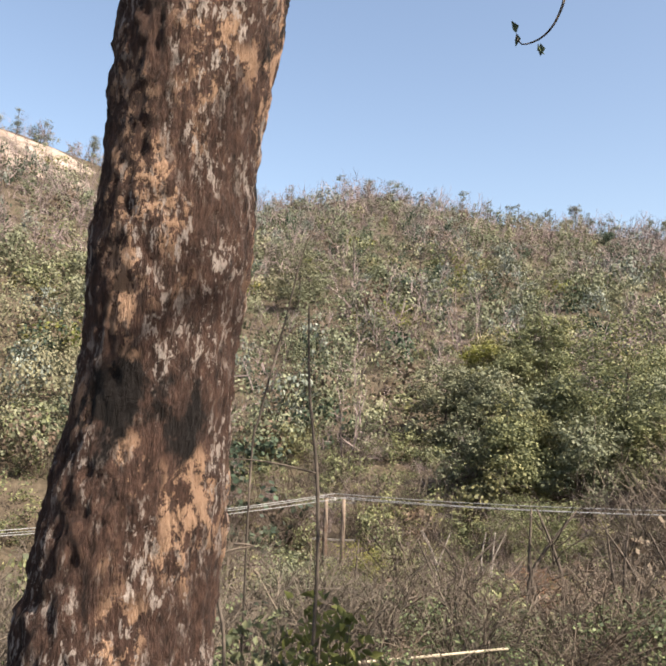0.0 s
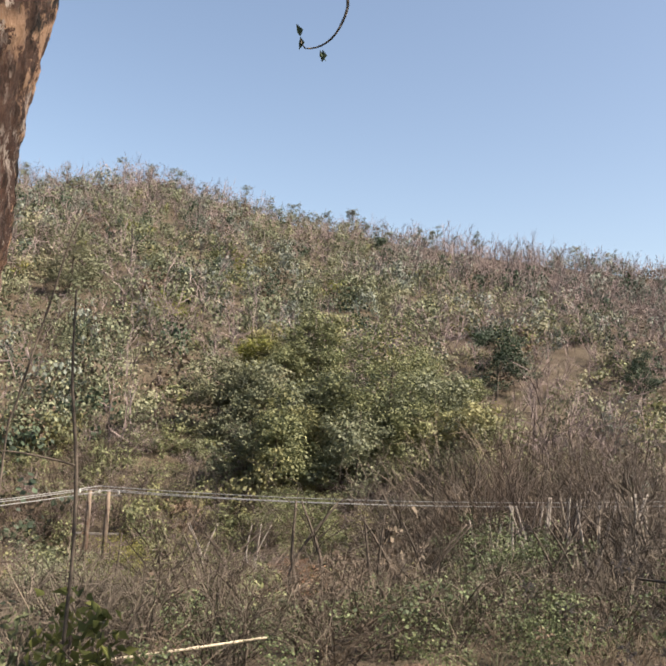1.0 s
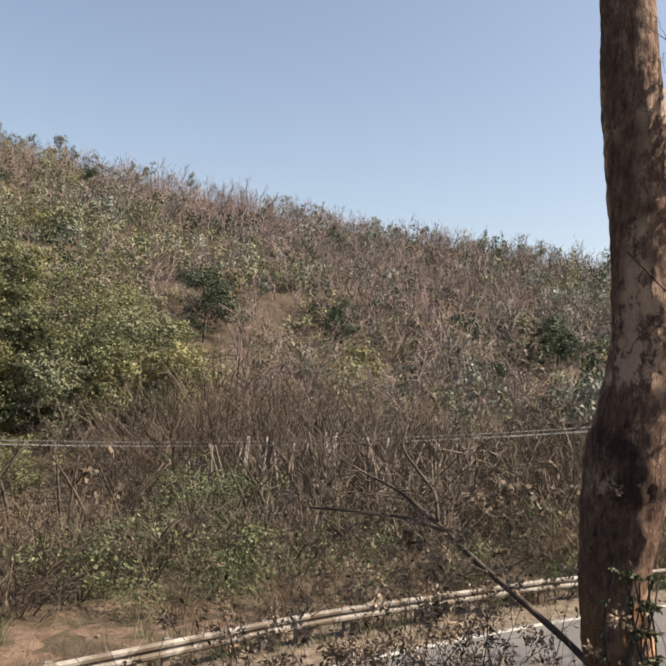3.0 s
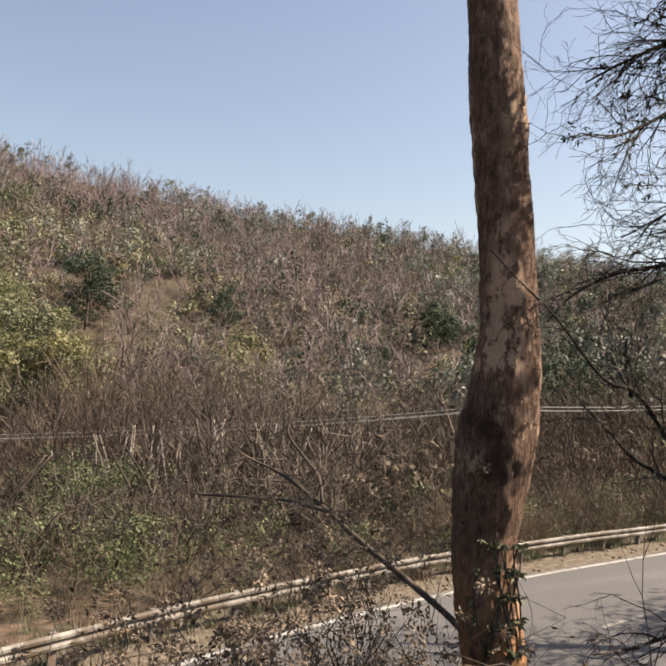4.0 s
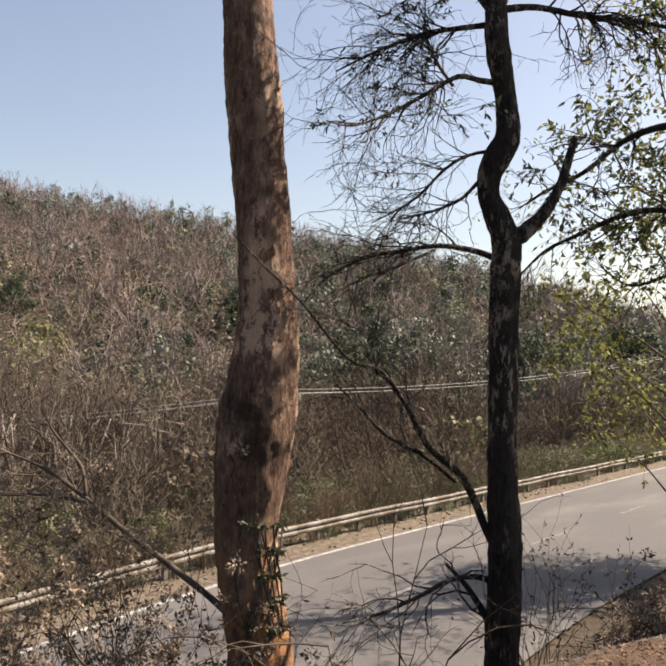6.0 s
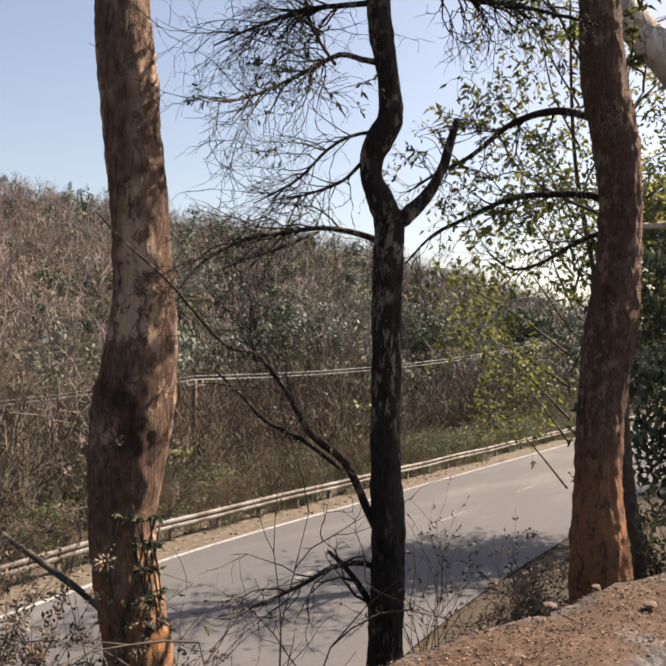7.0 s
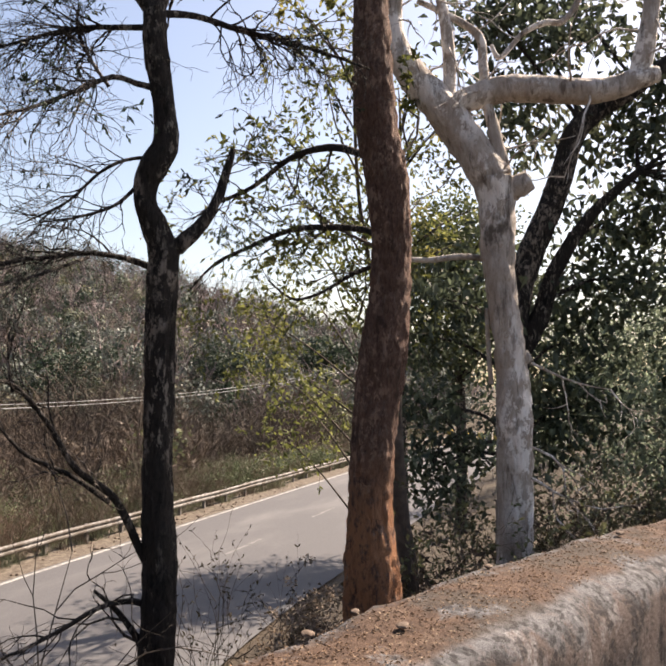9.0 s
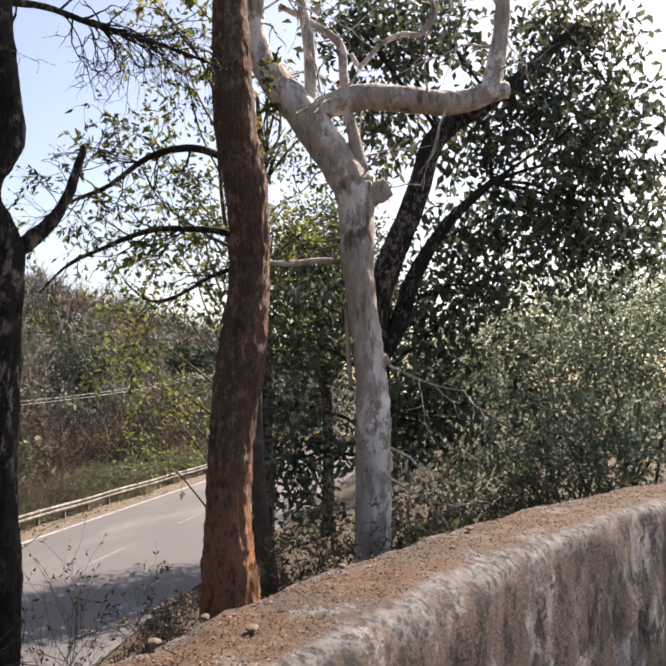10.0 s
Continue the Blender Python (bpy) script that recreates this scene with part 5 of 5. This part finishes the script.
NAMED = [(7.4, 43.5, 4.4, 4.6, LEAF_RUST, "bush of withered rust-red leaves in the dip", 0.2), (7.6, 142.1, 5.5, 6, LEAF_DARK, "round dark-green tree alone on the brown hillside", 0.2), (10.1, 101.5, 5.5, 7.5, LEAF_YELLOW, "yellow-green bushy tree on the slope", 0.2),
         (-15, 127.6, 12, 9, LEAF_HILL, "tall grey-green tree on the slope", 0.2), (41.1, 168, 11, 6, LEAF_DARK, "upright dark tree high on the slope", 0.2),
         (40.2, 100, 11, 10, LEAF_DARK, "dark green broad tree on the slope", 0.2), (57.8, 95.9, 7.5, 7, LEAF_DARK, "small dark-green tree on the slope", 0.2),
         (82.8, 81.5, 8.5, 9.5, LEAF_DARK, "dark bluish-green tree low on the slope", 0.2), (126.4, 119.8, 9, 4, LEAF_YELLOW, "slim yellow-green tree high on the slope", 0.2),
         (20.2, 76.5, 15, 16, LEAF_MOUND, "large olive-green spreading tree in the dip", 0.2), (13.5, 77.4, 10, 11, LEAF_HILL, "broad grey-green tree in the dip", 0.2),
         (5, 84, 9, 10, LEAF_HILL, "broad grey-green tree in the dip", 0.2), (29, 84, 9, 9, LEAF_MOUND, "olive-green tree in the dip", 0.2), (10, 64, 6.5, 9, LEAF_MOUND, "olive-green bush in the dip", 0.2),
         (40, 4.5, 8, 9, LEAF_DARK, "dark tree beside the near lane", 0.2), (52, 1, 9, 11, LEAF_DARK, "dark tree beside the near lane", 0.2), (66, 2, 9, 11, LEAF_DARK, "dark tree beside the near lane", 0.2), (46, -5, 8, 11, LEAF_DARK, "dark tree beside the near lane", 0.2),
         (24, 62, 6.5, 7, LEAF_MOUND, "olive-green bush in the dip", 0.2), (11.8, 28.5, 3.4, 5.6, LEAF_BUSH, "feathery green bush beyond the road", 0.16),
         (-1.0, 26.5, 3.4, 3.6, LEAF_FRESH, "bush with large pale-green leaves beside the bamboo rail", 0.3), (-3, 33, 4, 6, LEAF_HILL, "green bush below the twin power pole", 0.2),
         (70, 52, 9, 10, LEAF_DARK, "dark tree beyond the guard rail", 0.2), (95, 33, 10, 12, LEAF_DARK, "dark tree where the road bends away", 0.2), (91, 44, 10, 11, LEAF_DARK, "dark rounded tree on the slope by the bend", 0.2),
         (86, 25, 7, 8, LEAF_DARK, "dark round tree by the bend of the road", 0.2), (33, 55, 6, 9, LEAF_THICKET, "grey-green bush beyond the guard rail", 0.2), (46, 49, 6, 9, LEAF_DARK, "dark bush beyond the guard rail", 0.2)]


def clear(x, y):
    """Whether a plant here would stand in or before one of the trees that stand out."""
    for q in NAMED:
        d, away = math.hypot(x - q[0], y - q[1]), math.hypot(q[0], q[1])
        side = abs(x * q[1] - y * q[0]) / away
        if d < q[3] * 0.55 or (side < q[3] * 0.4 and 0 < away - math.hypot(x, y) < q[3] * 1.1):
            return False
    return True


rng = random.Random(71)
far_leaf = [template_leaves(i, 290, 0.06) for i in range(8)]
mid_leaf = [template_leaves(20 + i, 230, 0.064) for i in range(6)]
near_leaf = [template_leaves(40 + i, 320, 0.066) for i in range(6)]
far_twig = [template_twigs(60 + i, 3, 0.5, 0.006) for i in range(8)]
skyline = [template_leaves(90 + i, 60, 0.3) for i in range(5)]
fine_leaf = [template_leaves(120 + i, 460, 0.038) for i in range(6)]
mid_twig = [template_twigs(80 + i, 5, 0.45, 0.005) for i in range(6)]
grey, dark, green, brown, dry, fgreen, fbrown, fdry, ngreen, nbrown = [], [], [], [], [], [], [], [], [], []
tries = 0
while len(green) + len(brown) + len(dry) + len(dark) + len(grey) < 4500 and tries < 60000:
    tries += 1
    az = rng.uniform(-34, 80)
    far, _ = ridge_at(az)
    r = math.sqrt(rng.uniform(75 ** 2, (far + 5) ** 2))
    x, y = r * math.sin(radians(az)), r * math.cos(radians(az))
    low = 1.0 if clear(x, y) else 0.6
    if y < verge(x) + 4 or (az < -20.5 and 188 < r < 226 and rng.random() < 0.9):
        continue
    u = r / far
    n = noise.noise(Vector((x * 0.018, y * 0.018, 5)))
    leafy = 0.55 - 0.75 * max(0, u - 0.55) + 0.5 * n - 0.15 * soft((az - 5) / 20) * (az < 45) - 0.1 * soft((az - 45) / 15)
    leafy += 0.22 * soft((4 - az) / 8) * (1 - soft((u - 0.72) / 0.15)) - 0.1
    s = low * rng.uniform(3.6, 8.0) * (1 - 0.3 * soft((u - 0.88) / 0.1))
    spot = (x, y, ground_z(x, y), s, s * rng.uniform(0.8, 1.25), rng.uniform(0, 6.3))
    q = rng.random()
    if low == 1.0 and rng.random() < 0.15 + 0.25 * noise.noise(Vector((x * 0.03, y * 0.03, 12))) + 0.2 * soft((az - 38) / 20):
        (dark if rng.random() < 0.45 else grey).append((*spot[:3], s * 0.9, s * rng.uniform(0.95, 1.45), spot[5]))
    elif q < leafy:
        # Past 42 degrees most green shrubs take the leaves with haze in their colour.
        (grey if az > 42 and rng.random() < 0.65 else green).append(spot)
    elif q < leafy + 0.06:
        dry.append(spot)
    else:
        brown.append((*spot[:3], s * 1.0, s * rng.uniform(0.95, 1.5), spot[5]))
tries = 0
while len(fgreen) + len(fbrown) + len(fdry) < 1350 and tries < 20000:
    tries += 1
    az = rng.uniform(-32, 76)
    r = math.sqrt(rng.uniform(28 ** 2, 82 ** 2))
    x, y = r * math.sin(radians(az)), r * math.cos(radians(az))
    if y < verge(x) + 5:
        continue
    low = 1.0 if clear(x, y) and not (21 < az < 36 and 36 < r < 49) else 0.6
    n = noise.noise(Vector((x * 0.05, y * 0.05, 9)))
    leafy = 0.42 + 0.7 * n - 0.34 * soft((az - 14) / 12)
    s = rng.uniform(2.2, 3.8) if not (-8 < az < -0.5 and 30 < r < 62.5) else rng.uniform(1.0, 1.6)
    s *= low
    spot = (x, y, ground_z(x, y), s, s * rng.uniform(0.8, 1.2), rng.uniform(0, 6.3))
    q = rng.random()
    if q < leafy:
        fgreen.append(spot)
    elif q < leafy + 0.15:
        fdry.append(spot)
    else:
        fbrown.append((*spot[:3], s * 1.15, s * rng.uniform(1.0, 1.45), spot[5]))
for k in range(230):
    az, r = radians(rng.uniform(-3, 24)), rng.uniform(50, 74)
    x, y, s = r * math.sin(az), r * math.cos(az), rng.uniform(1.8, 3.4)
    (fgreen, fbrown, fbrown)[k % 3].append((x, y, ground_z(x, y), s, s * rng.uniform(0.7, 1.1), rng.uniform(0, 6.3)))
for k in range(400):
    x = rng.uniform(-12, 72)
    y = verge(x) + 1.9 + abs(rng.gauss(0, 2.0))
    if 1 < x < 8 and y < 17.4:
        continue
    s = rng.uniform(0.9, 1.9)
    (ngreen if rng.random() < (0.25 if x < 14 else 0.55) else nbrown).append((x, y, ground_z(x, y), s, s * rng.uniform(0.7, 1.1), rng.uniform(0, 6.3)))
for k in range(240):
    x = rng.uniform(19, 50)
    y = verge(x) + rng.uniform(1.7, 4.4)
    s = rng.uniform(0.9, 1.7)
    (ngreen if noise.noise(Vector((x * 0.3, y * 0.4, 4))) + 0.025 * (x - 32) > 0.1 else nbrown).append((x, y, ground_z(x, y), s, s * rng.uniform(0.9, 1.3), rng.uniform(0, 6.3)))
low_leaf = [template_leaves(140 + i, 300, 0.048) for i in range(6)]
scatter("lower_slope_shrubs", [q for q in green if math.hypot(q[0], q[1]) < 108], low_leaf, LEAF_HILL, "olive-green shrubs along the foot of the hillside")
scatter("hillside_shrubs", [q for q in green if math.hypot(q[0], q[1]) >= 108], far_leaf, LEAF_HILL, "olive-green shrubs covering the hillside")
scatter("hillside_dark_trees", dark, far_leaf, LEAF_DARK, "dark-green trees scattered over the hillside")
scatter("hillside_grey_trees", grey, far_leaf, LEAF_HAZED_GREY, "grey-green trees scattered over the hillside")
scatter("hillside_dry_shrubs", dry, far_leaf, LEAF_DRY, "dry brown-leaved shrubs scattered over the hillside")
scatter("hillside_bare_trees", brown, far_twig, TWIG_BROWN, "leafless grey-brown trees covering the upper hillside")
scatter("valley_shrubs", fgreen, mid_leaf, LEAF_MOUND, "olive-green bushes in the dip beyond the road")
scatter("valley_dry_shrubs", fdry, mid_leaf, LEAF_DRY, "dry brown bushes in the dip beyond the road")
scatter("valley_bare_shrubs", fbrown, mid_twig, TWIG_DARK, "leafless tangled brown bushes beyond the road")
scatter("verge_shrubs", ngreen, fine_leaf, LEAF_BUSH, "low green weeds behind the guard rail")
scatter("verge_dry_weeds", nbrown, mid_twig, LEAF_DRY, "dry straw-brown weeds behind the guard rail")



rng = random.Random(72)
brush, brush_green = [], []
for k in range(640):
    x = rng.uniform(-16, 34)
    y = verge(x) + rng.uniform(3.6, 13)
    if 0.5 < x < 8.5 and y < 17.9 or 21 < math.degrees(math.atan2(x, y)) < 37 and math.hypot(x, y) > 29:
        continue
    s = rng.uniform(1.2, 2.6)
    (brush_green if rng.random() < 0.2 + 0.5 * noise.noise(Vector((x * 0.12, y * 0.12, 2))) else brush).append((x, y, ground_z(x, y), s, s * rng.uniform(0.7, 1.1), rng.uniform(0, 6.3)))
scatter("roadside_brush", brush, mid_twig, TWIG_DARK, "tangled leafless brown brush beyond the road")
scatter("roadside_bushes", brush_green, fine_leaf, LEAF_BUSH, "small green bushes beyond the road")
lumps = {0: [], 1: [], 2: []}
for k in range(560):
    az = rng.uniform(-34, 78)
    far, _ = ridge_at(az)
    r = math.sqrt(rng.uniform(60 ** 2, (far * 0.86) ** 2))
    x, y = r * math.sin(radians(az)), r * math.cos(radians(az))
    n = noise.noise(Vector((x * 0.018, y * 0.018, 5)))
    if y < verge(x) + 8 or not clear(x, y) or rng.random() > 0.62 + 0.9 * n - 0.4 * max(0, r / far - 0.5) or (-7 < az < -1 and r < 75):
        continue
    s = rng.uniform(4.5, 8.5)
    lumps[rng.choice((0, 0, 0, 1, 1, 1, 2 if az < 28 else 1))].append((x, y, ground_z(x, y) - 0.4, s, s * rng.uniform(0.7, 1.0), rng.uniform(0, 6.3)))
# Extra dark bushes behind the bare grove, standing in for its deep shade.
for k in range(34):
    az, r = radians(rng.uniform(20, 39)), rng.uniform(48, 60)
    s = rng.uniform(4, 6)
    lumps[1].append((r * math.sin(az), r * math.cos(az), ground_z(r * math.sin(az), r * math.cos(az)) - 0.4, s, s * 0.9, rng.uniform(0, 6.3)))
scatter("large_green_bushes", lumps[0], near_leaf, LEAF_MOUND, "large rounded olive-green bushes on the slope")
scatter("large_dark_bushes", lumps[1], near_leaf, LEAF_DARK, "large dark-green bushes on the slope, some added as shade behind bare trees")
scatter("large_light_bushes", lumps[2], near_leaf, LEAF_FRESH, "large light-green bushes on the slope")

# the dense leafless thicket in the dip, and low growth round the green mound
rng = random.Random(77)
thick_twig = [template_twigs(160 + i, 11, 0.6, 0.0032) for i in range(6)]
haze, low_green, low_brown = [], [], []
for k in range(420):
    az, r = rng.uniform(17, 66), rng.uniform(42, 76)
    x, y = r * math.sin(radians(az)), r * math.cos(radians(az))
    wire_y = 61.5 - 0.515 * (x + 3.9) if x < 42.5 else 37.6 - 0.214 * (x - 42.5)
    if y < wire_y + 2.5 or y > wire_y + 19:
        continue
    s = rng.uniform(7.5, 10.5) if 20 < az < 34 else rng.uniform(5.5, 8.5)
    haze.append((x, y, ground_z(x, y), s, s * rng.uniform(0.95, 1.25), rng.uniform(0, 6.3)))
for k in range(420):
    az, r = rng.uniform(-14, 21), rng.uniform(56, 84)
    x, y = r * math.sin(radians(az)), r * math.cos(radians(az))
    if -5.5 < az < -1.5 and r < 63:
        continue
    s = rng.uniform(2.0, 3.8)
    (low_green if rng.random() < 0.6 else low_brown).append((x, y, ground_z(x, y), s, s * rng.uniform(0.6, 0.95), rng.uniform(0, 6.3)))
scatter("bare_thicket", haze, thick_twig, TWIG_DARK, "dense leafless brown thicket in the dip")
scatter("mound_undergrowth", low_green, mid_leaf, LEAF_MOUND, "low olive-green growth round the spreading tree")
scatter("mound_dry_growth", low_brown, thick_twig, TWIG_BROWN, "low dry brown growth round the spreading tree")


def template_grass(seed, blades):
    """A tuft of narrow bent blades, about one metre across and high."""
    r = np.random.RandomState(seed)
    out = []
    for _ in range(blades):
        a = np.array([r.normal(0, 0.16), r.normal(0, 0.16), 0.0])
        d = np.array([r.normal(0, 0.35), r.normal(0, 0.35), 1.0])
        b = a + d * r.uniform(0.35, 1.0)
        s = np.cross(d, r.normal(0, 1, 3))
        s *= 0.014 / np.linalg.norm(s)
        out += [a - s, a + s, b + s * 0.2, b - s * 0.2]
    return np.array(out)


tufts = [template_grass(i, 40) for i in range(6)]
straw, blades = [], []
for k in range(900):
    x = rng.uniform(-8, 66)
    y = verge(x) + (rng.uniform(0.75, 1.9) if rng.random() < 0.6 else rng.uniform(1.3, 5.5))
    if y < verge(x) + 1.0 and noise.noise(Vector((x * 0.25, 0, 7))) < 0.05:
        continue
    s = rng.uniform(0.25, 0.75)
    z = ground_z(x, y) if y > verge(x) + 1.9 else ROAD_Z
    (blades if rng.random() < (0.3 if x < 20 else 0.65) else straw).append((x, y, z, s, s * rng.uniform(0.8, 1.3), rng.uniform(0, 6.3)))
scatter("dry_grass_tufts", straw, tufts, LEAF_DRY, "dry straw grass beside the guard rail")
scatter("green_grass_tufts", blades, tufts, LEAF_HILL, "green grass beside the guard rail")

pebbles = Geo()
for k in range(420):
    x = rng.uniform(0.5, 40) if k < 250 else rng.uniform(0.5, 9)
    y = verge(x) + rng.uniform(0.1, 1.6 if x > 9 else 4.0)
    q = rng.uniform(0.015, 0.06)
    z = ground_z(x, y) if y > verge(x) + 2 else ROAD_Z
    pebbles.tube([(x, y, z - q * 0.4, q * 0.7), (x + q * 0.1, y, z + q * 0.2, q), (x, y + q * 0.2, z + q * 0.6, q * 0.5)], 6, 0.3, 20)
tagged(part("pebbles", pebbles, STONE), "loose stones on the earth beside the road", "stones", kind="stuff")


# ---- trees that stand out on the hill ----
def hill_tree(x, y, tall, wide, leaf_mat, label, seed, leaf=0.3, count=0, narrow=False):
    r = random.Random(seed)
    z = ground_z(x, y)
    ob = base("hill_tree", x, y, z, label, "tree", "trees on the hill")
    w, cr = Geo(), np.random.RandomState(seed)
    w.tube(glide([(x, y, z - 0.4, tall * 0.018), (x + 0.1, y, z + tall * 0.4, tall * 0.012), (x + 0.2, y, z + tall * 0.9, 0.02)], 0.5), 7)
    part("trunk", w, BARK_TWIG, ob)
    lumps = []
    for k in range(34 if wide > 13 else 22 if wide > 4.4 and count else 10):
        a, h = r.uniform(0, 6.3), tall * r.uniform(0.12 if not narrow else 0.25, 0.8)
        rad = wide * 0.5 * (1 - 0.7 * (h / tall) ** 2 if not narrow else 0.7 * (1.0 - h / tall)) * r.uniform(0.2, 0.85)
        s = wide * (0.42 if not narrow else 0.5) * r.uniform(0.7, 1.15)
        t = (fine_leaf if wide > 12 or math.hypot(x, y) < 70 else near_leaf)[cr.randint(6)] if leaf < 0.4 else skyline[cr.randint(len(skyline))]
        lumps.append(t * np.array([s, s, s * 0.75]) + np.array([x + rad * math.cos(a), y + rad * math.sin(a), z + h - 0.15 * s]))
    v = np.concatenate(lumps)
    lv = Geo()
    lv.v = [tuple(q) for q in v.tolist()]
    lv.f = [(i, i + 1, i + 2, i + 3) for i in range(0, len(v), 4)]
    part("crown", lv, leaf_mat, ob, smooth=False)


def bare_tree(x, y, tall, label, seed):
    r = random.Random(seed)
    z = ground_z(x, y)
    ob = base("bare_hill_tree", x, y, z, label, "tree", "bare trees on the hill")
    w, t = Geo(), Geo()
    for k in range(3):
        w = Geo()
        w.tube(glide([(x + 0.12 * k, y, z - 0.4, tall * 0.014), (x + r.uniform(-0.7, 0.7), y, z + tall * 0.3, tall * 0.011), (x + r.uniform(-1.4, 1.4), y, z + tall * 0.7, tall * 0.005)], 0.4), 6)
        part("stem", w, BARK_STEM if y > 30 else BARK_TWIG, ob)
    for k in range(9):
        twigs(t, None, (x, y, z + tall * r.uniform(0.2, 0.58)), (r.uniform(-0.8, 0.8), r.uniform(-0.8, 0.8), r.uniform(0.8, 1.6)), tall * 0.42, tall * 0.0045, 2, r, 0, wander=0.22, sides=3)
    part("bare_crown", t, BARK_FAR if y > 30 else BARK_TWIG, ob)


for k, (x, y, tall, wide, leaf_mat, label, leaf) in enumerate(NAMED):
    hill_tree(x, y, tall, wide, leaf_mat, label, k + 1, leaf, 1)
rng = random.Random(79)
for k in range(24):
    az, r = rng.uniform(4.5, 20.5), rng.uniform(72, 104)
    wide = rng.uniform(7, 11)
    hill_tree(r * math.sin(radians(az)), r * math.cos(radians(az)), wide * rng.uniform(0.85, 1.1), wide, LEAF_HILL if k % 3 == 0 else LEAF_MOUND, "spreading green tree of the leafy mound", 400 + k, 0.2, 1)
for k, (az, tall, wide, narrow) in enumerate(((16.3, 7, 2.6, True), (20.3, 9, 4, True), (40.5, 9, 3, True), (43.2, 8, 5, False), (13.8, 6, 4, False), (12.5, 7, 3, True), (36.5, 6, 4, False), (48.5, 8, 5, False), (-24.2, 7, 6, False), (33, 6, 5, False), (9, 6, 6, False), (55, 8, 6, False), (61, 7, 5, False), (66, 8, 5, False))):
    far, _ = ridge_at(az)
    x, y = (far - 4) * math.sin(radians(az)), (far - 4) * math.cos(radians(az))
    hill_tree(x, y, tall, wide, LEAF_HAZED_GREY, "slim dark tree on the skyline" if narrow else "dark rounded tree on the skyline", 100 + k, 0.3, 0, narrow)
rng = random.Random(80)
for k in range(64):
    az = rng.uniform(-26, 68)
    far, _ = ridge_at(az)
    r = far - rng.uniform(0, 14)
    tall = rng.uniform(5, 9)
    hill_tree(r * math.sin(radians(az)), r * math.cos(radians(az)), tall, tall * rng.uniform(0.45, 0.8), rng.choice((LEAF_HAZED_GREY, LEAF_HAZED_GREY, LEAF_HILL)), "small green tree along the hill's crest", 300 + k, 0.3, narrow=rng.random() < 0.3)
rng = random.Random(81)
for k, (x, y, tall) in enumerate(((18.5, 42, 7.5), (20, 41.5, 8), (21.5, 41, 7.5), (23, 40, 8), (24.5, 40.5, 8), (26, 39, 7.5), (19, 44, 8), (22, 44, 8.5), (25, 43, 8), (28, 41, 8), (17.5, 44, 7), (27, 44, 8), (30, 42, 8), (33, 42, 8), (36, 43, 8), (11, 110, 7), (45, 140, 8), (17, 115, 6), (2, 27, 4.5), (4.5, 25, 5), (6.5, 25, 4.5), (8, 24.5, 4), (13, 27, 4.5), (17, 26, 4), (-6, 30, 5), (3, 60, 6), (7, 61, 6))):
    bare_tree(x, y, tall * (1.25 if 38 < y < 50 else 1.0), "bare pale-stemmed tree with many thin branches", 200 + k)
